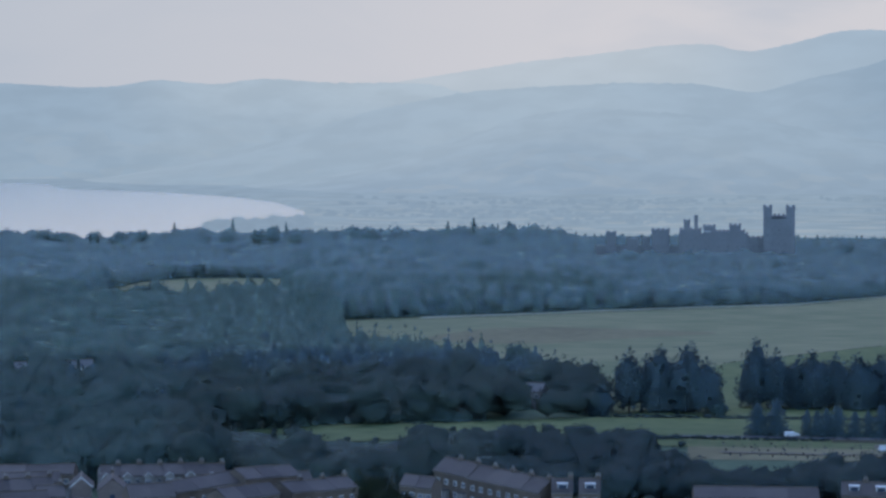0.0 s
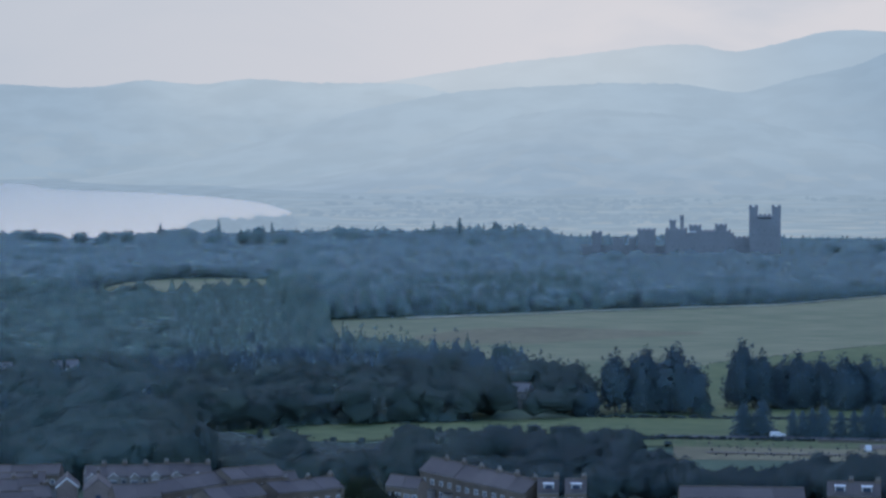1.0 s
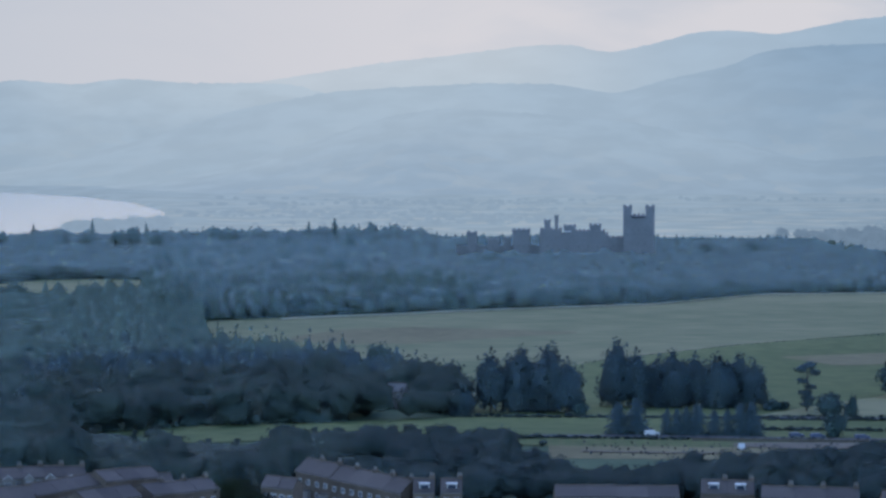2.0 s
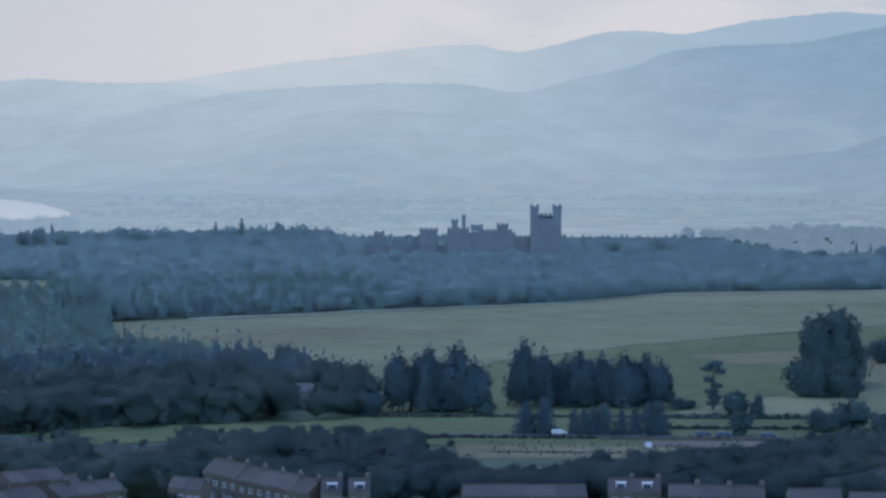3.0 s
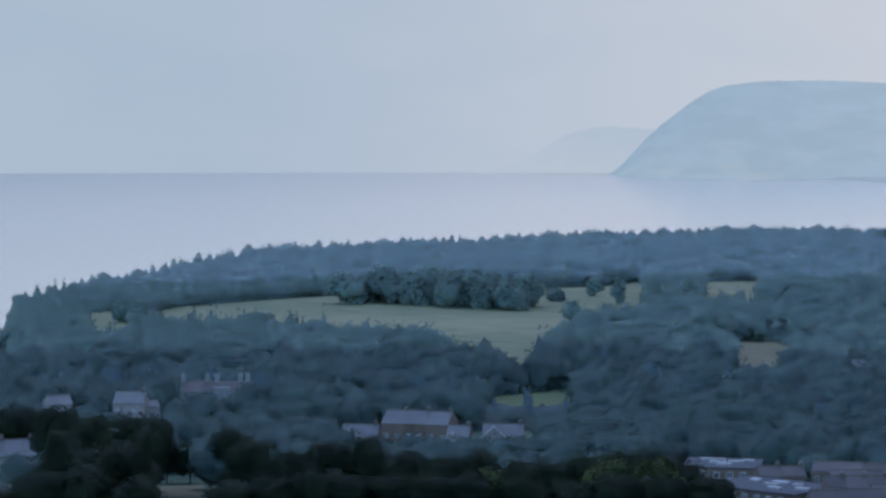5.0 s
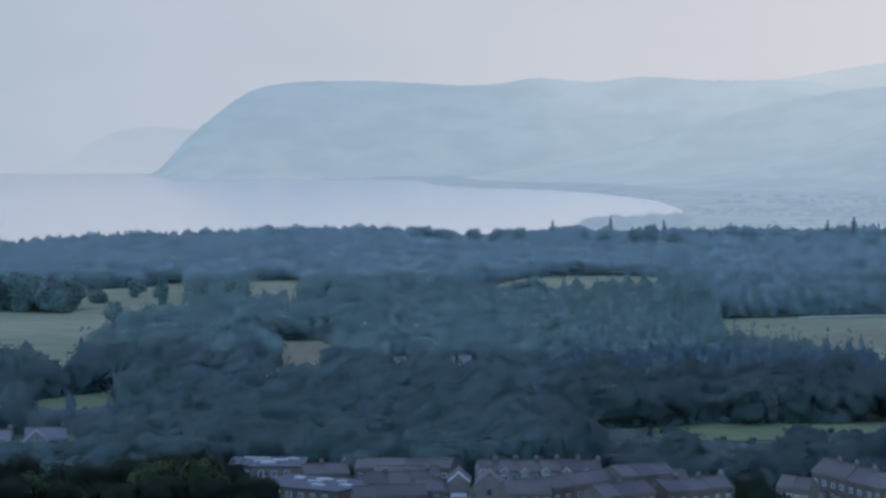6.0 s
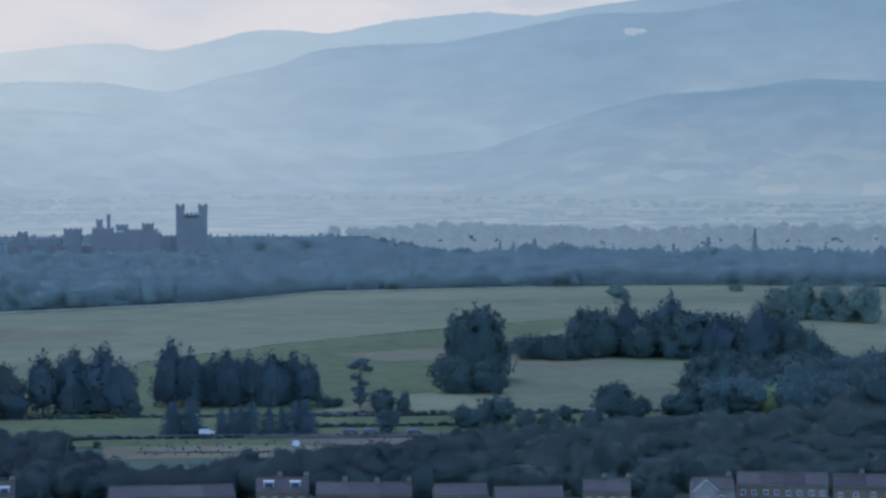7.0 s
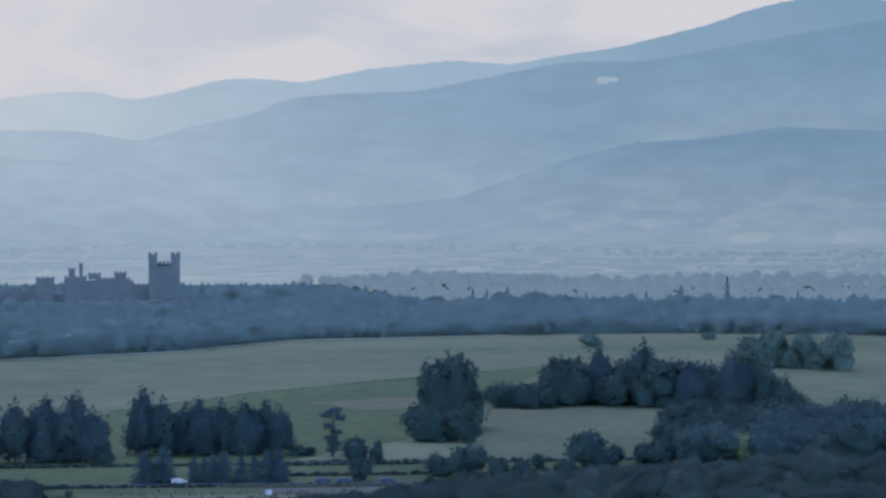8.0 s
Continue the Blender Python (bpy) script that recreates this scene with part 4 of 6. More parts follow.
woodland("house_wood", -13, -6.0, 578, 770, 10.3, B_NEAR, LEAF_ROUND, (8.5, 16), (1.0, 1.35), "rounded dark green trees behind the houses", 255)
woodland("lane_wood", -6.0, 6.5, 562, 790, 9.8, B_NEAR, LEAF, (7.5, 14.5), (0.95, 1.35), "rounded dark green trees beside the cemetery", 261)
woodland("slope_wood", 6.5, 17, 562, 790, 9.8, B_NEAR, LEAF_ROUND, (7.5, 14.5), (0.95, 1.35), "rounded green trees below the lane", 265)
woodland("east_wood", 11.5, 17, 790, 945, 8.8, B_NEAR, LEAF_TREE, (8, 15.5), (0.95, 1.3), "dark green wood beside the lane", 271)

CANOPY = canopy_height()
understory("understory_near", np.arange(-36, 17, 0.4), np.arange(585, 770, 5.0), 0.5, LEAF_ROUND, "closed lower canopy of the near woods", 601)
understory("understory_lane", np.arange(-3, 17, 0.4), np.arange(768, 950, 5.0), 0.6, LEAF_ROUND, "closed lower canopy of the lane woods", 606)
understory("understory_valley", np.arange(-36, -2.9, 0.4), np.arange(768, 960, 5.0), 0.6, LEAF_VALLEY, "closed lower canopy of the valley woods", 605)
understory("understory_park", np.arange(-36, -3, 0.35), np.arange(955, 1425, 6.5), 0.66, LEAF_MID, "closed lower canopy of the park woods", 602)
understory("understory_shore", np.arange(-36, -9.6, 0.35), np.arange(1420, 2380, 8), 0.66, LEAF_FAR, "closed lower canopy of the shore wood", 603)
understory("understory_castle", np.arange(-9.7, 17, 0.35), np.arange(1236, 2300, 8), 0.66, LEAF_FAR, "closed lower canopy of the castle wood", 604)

# far trees on the plain, their haze painted in as a glowing blue colour
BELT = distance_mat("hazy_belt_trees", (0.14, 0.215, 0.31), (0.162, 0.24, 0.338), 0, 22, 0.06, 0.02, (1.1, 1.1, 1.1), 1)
rng = np.random.default_rng(5)
hx, hy = scatter(3.2, 17, 1870, 2460, 16, 280)
hr, ha = np.hypot(hx, hy), np.degrees(np.arctan2(hx, hy))
ok = hr > np.interp(ha, [3.2, 4.5, 6, 17], [2330, 2280, 1880, 1880])
hx, hy = hx[ok], hy[ok]
rise = np.array([noise.noise(Vector((x * 0.006, y * 0.006, 9.0))) for x, y in zip(hx, hy)])
stand("belt_trees", B_WHOLE, hx, hy, rng.uniform(6, 12, len(hx)) + 6 * rise, rng.uniform(1.1, 1.6, len(hx)), BELT, "hazy blue belt of trees beyond the wood", 285)
hx, hy = scatter(-9.5, 17, 2480, 3450, 26, 281)
hy = hy + rng.uniform(-70, 70, len(hy))
belts = np.array([noise.noise(Vector((x * 0.0022, y * 0.011, 3.0))) for x, y in zip(hx, hy)])
hx, hy = hx[belts > 0.12], hy[belts > 0.12]
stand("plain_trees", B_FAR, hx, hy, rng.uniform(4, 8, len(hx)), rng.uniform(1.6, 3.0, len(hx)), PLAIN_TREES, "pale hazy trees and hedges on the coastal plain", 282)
hx, hy = scatter(-12.1, -9.9, 2440, 2640, 12, 283)
ok = wooded(hx, hy, 8)
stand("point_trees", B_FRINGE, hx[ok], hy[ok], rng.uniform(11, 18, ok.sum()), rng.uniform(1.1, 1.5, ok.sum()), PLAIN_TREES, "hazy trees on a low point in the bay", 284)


def trunk_mesh(height, rad, seed, limbs=5, reach=0.2, top=0.75):
    rng = random.Random(seed)
    bm = bmesh.new()

    def limb(p, q, r0, r1, k=6):
        d = (q - p).normalized()
        s = d.orthogonal().normalized()
        t = d.cross(s)
        rings = []
        for c, r in ((p, r0), (q, r1)):
            rings.append([bm.verts.new(c + (s * math.cos(6.283 * i / k) + t * math.sin(6.283 * i / k)) * r) for i in range(k)])
        for i in range(k):
            bm.faces.new((rings[0][i], rings[0][(i + 1) % k], rings[1][(i + 1) % k], rings[1][i]))
        bm.faces.new(rings[1])

    limb(Vector((0, 0, -0.3)), Vector((0, 0, height * top)), rad, rad * 0.4)
    for i in range(limbs):
        z = height * rng.uniform(0.25, top * 0.9)
        a = rng.uniform(0, 6.28)
        limb(Vector((0, 0, z)), Vector((math.cos(a) * reach * height, math.sin(a) * reach * height, z + height * 0.16)), rad * 0.45, rad * 0.15, 5)
    return bm


def make_tree(name, crown, height, width, mat, trunk_r, seed, label, category="tree", limbs=5, reach=0.2, top=0.75):
    root = new(name)
    tagged(root, label, category)
    part("trunk", trunk_mesh(height, trunk_r, seed, limbs, reach, top), BARK, root)
    v, f, n = crown
    cr = new("crown", mesh_from("crown", v * (height * width, height * width, height), f, mat, True, n))
    cr.parent = root
    return root


def pine_pads(seed, leaves, size):
    """Separate flat pads of needles up a bare stem."""
    rng = np.random.default_rng(seed)
    parts, cs, ns = [], [], []
    for c, rad in (((0.05, 0, 0.93), 0.13), ((-0.1, 0.03, 0.86), 0.12), ((0.12, -0.02, 0.8), 0.11), ((-0.08, 0, 0.62), 0.1), ((0.06, 0.02, 0.5), 0.1), ((-0.03, 0, 0.38), 0.11), ((0.03, 0, 0.27), 0.12), ((0.02, 0, 0.16), 0.13)):
        c = np.array(c)
        parts.append((ICO_V * (1 + 0.3 * rng.uniform(-1, 1, (12, 1))) * (rad, rad, rad * 0.55) + c, ICO_F, ICO_V))
        n = rng.normal(size=(leaves // 8, 3))
        n /= np.linalg.norm(n, axis=1)[:, None]
        cs.append(c + n * (rad, rad, rad * 0.55))
        ns.append(n)
    parts.append(sprays(rng, np.concatenate(cs), np.concatenate(ns), size))
    return join(parts)


OAKS = [make_tree("tree", clump_crown(300 + i, 6, 1100, 0.036, spread=(0.2, 0.2, 0.26), mid=0.44, tilt=0.8, fringe=0.12, rough=0.55), 16, 1.0, LEAF_TREE, 0.45, i,
                  "large rounded dark green broadleaf tree standing in the meadow") for i in range(3)]
SLIMS = [make_tree("tree", leaf_crown(320 + i, 1, 900, 0.036, shape=(0.35, 0.35, 0.49), lumpy=0.2, tilt=0.8, flame=2.6, fringe=0.1, droop=-2, rough=0.55), 17, 1.0, CONIFER, 0.4, i, "dense dark green cypress tree with a pointed top", limbs=3, reach=0.08) for i in range(3)]
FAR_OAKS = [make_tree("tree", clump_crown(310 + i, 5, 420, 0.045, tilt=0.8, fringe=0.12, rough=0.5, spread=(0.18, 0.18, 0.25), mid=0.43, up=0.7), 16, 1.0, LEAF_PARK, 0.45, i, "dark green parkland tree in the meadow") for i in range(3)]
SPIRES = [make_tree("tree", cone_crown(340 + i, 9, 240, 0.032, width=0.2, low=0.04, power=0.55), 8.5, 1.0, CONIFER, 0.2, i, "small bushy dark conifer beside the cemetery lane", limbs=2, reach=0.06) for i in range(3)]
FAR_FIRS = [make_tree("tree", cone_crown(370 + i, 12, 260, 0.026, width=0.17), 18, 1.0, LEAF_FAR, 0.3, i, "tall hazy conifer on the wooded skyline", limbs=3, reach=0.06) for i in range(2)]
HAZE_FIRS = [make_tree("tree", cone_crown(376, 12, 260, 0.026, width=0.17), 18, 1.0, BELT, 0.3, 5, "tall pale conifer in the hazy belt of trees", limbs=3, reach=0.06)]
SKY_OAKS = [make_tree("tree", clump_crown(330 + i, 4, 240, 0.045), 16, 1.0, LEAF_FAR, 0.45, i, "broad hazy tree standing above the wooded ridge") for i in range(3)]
PINES = [make_tree("tree", pine_pads(380, 320, 0.03), 15, 1.0, CONIFER, 0.35, 7, "slender pine with tufted gaps in its crown", limbs=8, reach=0.1, top=0.95)]
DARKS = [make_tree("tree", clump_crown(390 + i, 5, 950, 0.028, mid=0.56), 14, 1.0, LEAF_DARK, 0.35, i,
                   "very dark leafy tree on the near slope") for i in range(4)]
OLIVES = [make_tree("tree", clump_crown(395 + i, 5, 950, 0.028, mid=0.56), 14, 1.0, LEAF_OLIVE, 0.35, i, "olive-green leafy tree on the near slope") for i in range(2)]
PALES = [make_tree("tree", leaf_crown(400, 1, 500, 0.04, lumpy=0.22), 9, 1.0, LEAF_PALE, 0.25, 3, "pale yellow-green tree among darker ones")]
used = set()


def plant(kind, az, r, h, w=1.0, group="", label="", sink=0.0):
    """Stand a tree of one kind at a bearing and distance, with its height; w widens it."""
    protos, base = kind
    if protos in (OAKS, FAR_OAKS):
        h, sink = h * 1.08, 0.1 * h
    k = plant.count % len(protos)
    plant.count += 1
    x, y = at(az, r)
    s = h / base
    m = pose(x, y, gz(x, y) - sink, rz=plant.count * 67.0) @ Matrix.Diagonal((s * w, s * w, s, 1))
    src = protos[k]
    if src.name in used:
        ob = copy_thing(src, m @ Matrix.Diagonal([1 / c for c in src.scale] + [1]))
    else:
        used.add(src.name)
        src.matrix_basis = m
        ob = src
        src["home"] = 1
    tagged(ob, label, "", group)
    return ob


plant.count = 0
FAR_OAK = (FAR_OAKS, 16)
OAK, SLIM, SPIRE, FIR, PINE, DARK, PALE = (OAKS, 16), (SLIMS, 17), (SPIRES, 8.5), (FAR_FIRS, 18), (PINES, 15), (DARKS, 14), (PALES, 9)

G = "cypresses at the meadow edge"
for az, r, h, w in ((-2.86, 822, 17.2, 0.95), (-2.2, 826, 19.5, 0.95), (-1.62, 824, 19.2, 1.15), (-1.2, 820, 15, 1.1), (-3.5, 812, 9, 1.3),
                    (-0.12, 845, 19.6, 0.85), (0.3, 842, 16.2, 1.1), (0.72, 846, 15.4, 1.1), (1.1, 842, 16.4, 1.1), (1.55, 846, 15, 1.15),
                    (2.1, 842, 16.6, 1.05), (2.45, 846, 15.6, 1.1), (2.85, 842, 13.4, 1.1)):
    plant(SLIM, az, r, h, w, G)
for az, r, h in ((3.2, 835, 5), (-0.9, 812, 5), (3.45, 838, 4)):
    plant(OAK, az, r, h, 1.2, label="low dark bush at the meadow edge")
G = "small conifers along the lane"
for az, h, w in ((-0.1, 9.4, 2.0), (0.3, 10.6, 2.1), (0.96, 7.6, 1.5), (1.18, 7.6, 1.7), (1.38, 8.2, 1.9), (1.62, 9.2, 1.9), (1.98, 7.4, 1.9), (2.27, 7.8, 1.6), (2.55, 9.4, 2.0), (2.78, 9.8, 2.0)):
    plant(SPIRE, az, 754, h, w, G)
plant(PINE, 3.96, 836, 15.6, 1.15)
plant(OAK, 4.5, 822, 9.5, 1.15, label="rounded leaning tree beside the lane")
plant(OAK, 4.9, 818, 9.0, 0.5, label="slight sapling beside the lane")
plant(OAK, 4.62, 754, 8.4, 1.0, label="rounded tree beside the lane")
plant(OAK, 6.46, 935, 35.5, 0.68, label="very large rounded tree standing alone in the meadow")
plant(OAK, 6.78, 940, 27.5, 0.62, label="large rounded tree beside a taller one")
plant(OAK, 6.18, 930, 29, 0.58, label="large rounded tree beside a taller one")
plant(OAK, 6.0, 892, 17, 1.05)
plant(OAK, 6.45, 890, 15, 1.0)
plant(OAK, 6.95, 885, 7.8, 1.2, label="low spreading tree at the foot of a larger one")
plant(OAK, 6.9, 780, 11, 1.2, label="rounded dark tree beside the lane")
plant(OAK, 6.3, 770, 9, 1.1, label="rounded dark tree beside the lane")
for az, r, h, w in ((11.4, 902, 15, 1.0), (11.25, 868, 12, 1.1), (11.35, 832, 14, 1.0), (11.1, 806, 9, 1.2), (11.9, 880, 17, 0.95), (12.5, 896, 18, 1.0), (13.2, 872, 17, 1.1)):
    plant(OAK, az, r, h, w, label="rounded dark tree at the edge of the lane wood")
G = "copse in the meadow"
rng = random.Random(3)
for i in range(7):
    plant(OAK, 7.55 + i * 0.24, 1018 + rng.uniform(-4, 12), rng.uniform(10.5, 13.5), 1.15, G, "dense dark green tree in a copse")
for i in range(19):
    az = 8.75 + i * 0.245
    plant(OAK if i % 4 else SLIM, az, 1024 + rng.uniform(-4, 22), rng.uniform(17, 22.5), 1.0, G, "dense dark green tree in a copse")
for i in range(9):
    plant(FAR_OAK, 12.95 + i * 0.24, 1238 + rng.uniform(-6, 14), rng.uniform(14, 20), 1.05, "copse by the far wood", "dark green tree in a far copse")
plant(FAR_OAK, 9.6, 1384, 9.5, 1.45, label="low round tree alone in the far meadow")
plant(FAR_OAK, 12.1, 1450, 6.5, 1.6, label="low round tree alone in the far meadow")
for az, r, h, w in ((11.65, 885, 18, 0.9), (12.1, 880, 19, 0.95), (12.5, 900, 16, 1.0), (13.85, 965, 22, 0.6), (13.4, 930, 15, 1.0), (14.3, 930, 15.5, 1.0), (14.9, 935, 16, 1.0), (15.5, 930, 15, 1.0), (16, 930, 15, 1.0)):
    plant(OAK, az, r, h, w, label="tall dark tree at the edge of the wood")
for az, r, h, w in ((-20.3, 505, 16.6, 1.0), (-21.3, 508, 15.2, 1.0), (-23.9, 512, 13.8, 1.0)):
    plant((OLIVES, 14), az, r, h, w, "dark trees on the near slope")
plant(PALE, 12.85, 812, 9.4, 1.1)
for az, r, h, w in ((9.48, 800, 13, 1.1), (9.85, 796, 8, 1.1), (10.75, 812, 9.5, 1.05), (10.1, 806, 7.5, 0.9), (8.4, 792, 6.5, 0.8), (8.1, 775, 5.5, 1.3), (11.65, 800, 8, 1.1), (7.6, 770, 7, 1.2), (9.0, 780, 6, 1.3), (11.75, 850, 20, 0.95), (12.2, 855, 18, 0.95)):
    plant(OAK, az, r, h, w, label="rounded tree beside the lane hedge")
G = "parkland trees"
for az, r, h, w in ((-21.15, 1330, 14, 0.75), (-22.1, 1190, 15, 0.8), (-22.5, 1350, 11, 1.2), (-21.7, 1400, 10, 1.2), (-24.95, 985, 12, 1.1), (-20.3, 1300, 15, 0.9), (-19.6, 1290, 15, 0.9), (-31.5, 1200, 14, 0.8), (-31.9, 1210, 14, 0.8), (-23.9, 950, 6, 1.3)):
    plant(FAR_OAK, az, r, h, w, G)
for az, r, h in ((-17.75, 1124, 13), (-18.2, 1128, 11)):
    plant(FAR_OAK, az, r, h, 1.1, label="dark tree behind a rough clearing")
for i in range(13):
    plant(FAR_OAK, -27.1 + 0.155 * i, 1325 + rng.uniform(-10, 30), rng.uniform(16, 20), 1.1, "park copse", "dark tree in a park copse")
for i in range(13):
    plant(FAR_OAK, -25.0 + 0.155 * i, 1290 + rng.uniform(-10, 30), rng.uniform(17, 21), 1.1, "park copse", "dark tree in a park copse")
G = "conifers on the skyline"
for az, r, h, w in ((-6.24, 2140, 24, 1.6), (-5.72, 2150, 20, 0.7), (-5.5, 2150, 21, 0.7), (-5.05, 2150, 20, 0.7), (-6.8, 2160, 21, 1.1), (-10.3, 2200, 20, 0.9), (-11.45, 2220, 23, 0.9), (-12.7, 2230, 20, 0.9),
                    (1.15, 1880, 15, 1.6), (3.2, 1900, 14, 1.0), (7.3, 1900, 13, 1.0)):
    plant(FIR, az, r, h, w, G)
for az, h, w in ((12.49, 25.5, 0.8), (11.5, 19, 1.2), (7.0, 15, 1.0), (7.75, 17, 1.3), (10.75, 15, 1.0), (14.0, 15, 1.0)):
    plant(FIR, az, 1845, h, w, G)
for az, h, w in ((9.0, 14, 1.2), (15.0, 16, 1.0)):
    plant((HAZE_FIRS, 18), az, 2000, h, w, G)
G = "broad trees on the ridge"
for k in range(20):
    plant((SKY_OAKS, 16), -15.5 + 0.55 * k + rng.uniform(-0.2, 0.2), 2110 + rng.uniform(-30, 60), rng.uniform(15, 20.5), rng.uniform(0.9, 1.3), G)
for k in range(16):
    plant((SKY_OAKS, 16), 1.6 + 0.93 * k + rng.uniform(-0.35, 0.35), 1790 + rng.uniform(-30, 30), rng.uniform(11, 14.5) + 2.5 * (k > 6), rng.uniform(1.5, 2.1), G)
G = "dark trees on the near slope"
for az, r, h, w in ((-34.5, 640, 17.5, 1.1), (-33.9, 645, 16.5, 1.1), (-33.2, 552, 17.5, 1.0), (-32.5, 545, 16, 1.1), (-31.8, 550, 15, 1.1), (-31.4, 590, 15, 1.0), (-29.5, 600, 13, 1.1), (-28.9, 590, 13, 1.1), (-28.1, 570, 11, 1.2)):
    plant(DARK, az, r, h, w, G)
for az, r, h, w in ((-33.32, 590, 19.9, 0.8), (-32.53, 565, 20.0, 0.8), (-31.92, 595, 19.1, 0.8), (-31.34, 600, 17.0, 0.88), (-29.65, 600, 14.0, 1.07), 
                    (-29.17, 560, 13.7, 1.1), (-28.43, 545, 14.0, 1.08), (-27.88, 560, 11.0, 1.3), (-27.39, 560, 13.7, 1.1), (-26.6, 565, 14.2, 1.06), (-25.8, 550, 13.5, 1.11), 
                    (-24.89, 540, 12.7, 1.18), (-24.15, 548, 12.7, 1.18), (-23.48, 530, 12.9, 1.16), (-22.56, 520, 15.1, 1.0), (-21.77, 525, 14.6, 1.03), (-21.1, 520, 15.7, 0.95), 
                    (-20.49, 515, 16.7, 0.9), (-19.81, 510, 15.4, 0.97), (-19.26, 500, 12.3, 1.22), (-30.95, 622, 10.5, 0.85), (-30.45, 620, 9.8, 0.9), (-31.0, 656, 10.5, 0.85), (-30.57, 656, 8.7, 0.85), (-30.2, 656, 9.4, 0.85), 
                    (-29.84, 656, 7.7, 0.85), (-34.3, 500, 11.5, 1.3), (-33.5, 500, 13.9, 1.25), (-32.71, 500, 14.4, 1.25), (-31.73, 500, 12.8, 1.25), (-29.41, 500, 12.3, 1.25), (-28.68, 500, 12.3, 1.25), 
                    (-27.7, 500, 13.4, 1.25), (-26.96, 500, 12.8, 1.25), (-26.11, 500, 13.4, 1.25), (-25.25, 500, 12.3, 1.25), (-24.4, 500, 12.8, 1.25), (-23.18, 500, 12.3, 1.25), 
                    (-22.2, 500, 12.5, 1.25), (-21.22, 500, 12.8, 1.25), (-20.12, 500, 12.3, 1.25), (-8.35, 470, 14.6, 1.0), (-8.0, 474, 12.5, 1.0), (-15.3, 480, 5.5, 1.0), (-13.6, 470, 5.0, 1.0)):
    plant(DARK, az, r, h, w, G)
for lot in (OAKS, FAR_OAKS, SKY_OAKS, SLIMS, SPIRES, FAR_FIRS, HAZE_FIRS, PINES, DARKS, OLIVES, PALES):
    for ob in lot:
        if "home" in ob.keys():
            del ob["home"]
        else:
            for o in (*ob.children, ob):
                bpy.data.objects.remove(o)

# ---- castle ----


def castle():
    root = new("castle")
    cx, cy = at(-1.55, 1752)
    root.location = (cx, cy, gz(cx, cy) - 1)
    tagged(root, "grey stone castle with a tall square keep above the wood", "castle")
    base = root.location.z

    def X(az):
        return 1752 * math.tan(radians(az + 1.55))

    def Z(row):
        return EYE_Z - (row - 200) / 4685 * 1752 - base

    def tower(name, a0, a1, y0, y1, row, merlon=0.8, flare=0.3, slits=2, label=""):
        x0, x1, z1 = X(a0), X(a1), Z(row)
        t = part(name, boxes((x0, y0, 0, x1, y1, z1 - merlon - 0.8), (x0 - flare, y0 - flare, z1 - merlon - 1.6, x1 + flare, y1 + flare, z1 - merlon)), STONE, root, label)
        n = max(2, int((x1 - x0 + 2 * flare) / 2.4))
        step = (x1 - x0 + 2 * flare) / (2 * n - 1)
        for k in range(n):
            xa = x0 - flare + 2 * k * step
            for ya in (y0 - flare, y1 + flare - 0.6):
                part("merlon", boxes((xa, ya, z1 - merlon, xa + step, ya + 0.6, z1)), STONE, t)
        for k in range(slits):
            xm = x0 + (x1 - x0) * (k + 1) / (slits + 1)
            for zz in np.arange(max(8, z1 - 20), z1 - 5, 9.0):
                part("window", boxes((xm - 0.35, y0 - 0.08, zz, xm + 0.35, y0 + 0.3, zz + 1.8)), STONE_DARK, t)
        return t

    # keep with four corner turrets rising over its roof
    k0, k1 = 0.0, 0.67
    tower("keep", k0 + 0.04, k1 - 0.04, -10, 10, 379, 0.9, 0.0, 3, "tall square keep")
    for a0, a1 in ((k0, k0 + 0.185), (k1 - 0.185, k1)):
        for y0 in (-10.6, 4.2):
            tower("corner_turret", a0, a1, y0, y0 + 6.4, 363.5, 1.1, 0.15, 1)
    tower("wall_range", -1.80, -0.33, -7, 8, 412, 0.7, 0.1, 6)
    tower("link_range", -0.34, 0.03, -6, 6, 418, 0.7, 0.1, 2)
    tower("great_hall", -1.12, -0.40, -6.5, 9, 407, 0.7, 0.15, 4)
    tower("square_turret", -0.72, -0.48, -4, 3, 396, 0.8, 0.25, 1)
    tower("chapel_tower", -1.78, -1.33, -7.6, 6, 404, 0.7, 0.15, 2)
    tower("stair_turret", -1.70, -1.57, -3, 1, 389, 0.6, 0.2, 1)
    tower("slim_turret", -1.475, -1.40, -2, 0.6, 380.5, 0.5, 0.15, 0)
    tower("roof_lantern", -1.28, -1.03, -2, 5, 398, 0.6, 0.2, 2)
    tower("gate_tower", -2.38, -2.02, -6, 5, 405, 0.8, 0.35, 2)
    tower("low_wall", -3.6, -1.78, -3, 0, 434, 0.7, 0.1, 6)
    tower("gatehouse", -3.36, -3.17, -5, 2, 410, 0.8, 0.3, 1)
    tower("outer_turret", -2.93, -2.68, -4, 2, 421, 0.7, 0.3, 1)
    tower("outer_turret", -2.58, -2.43, -4, 1, 420, 0.7, 0.2, 1)
    part("roof", boxes((X(-1.28), -5.5, Z(411), X(-0.98), 4, Z(409))), WHITE, root, "pale glazed roof panel")
    return root


castle()

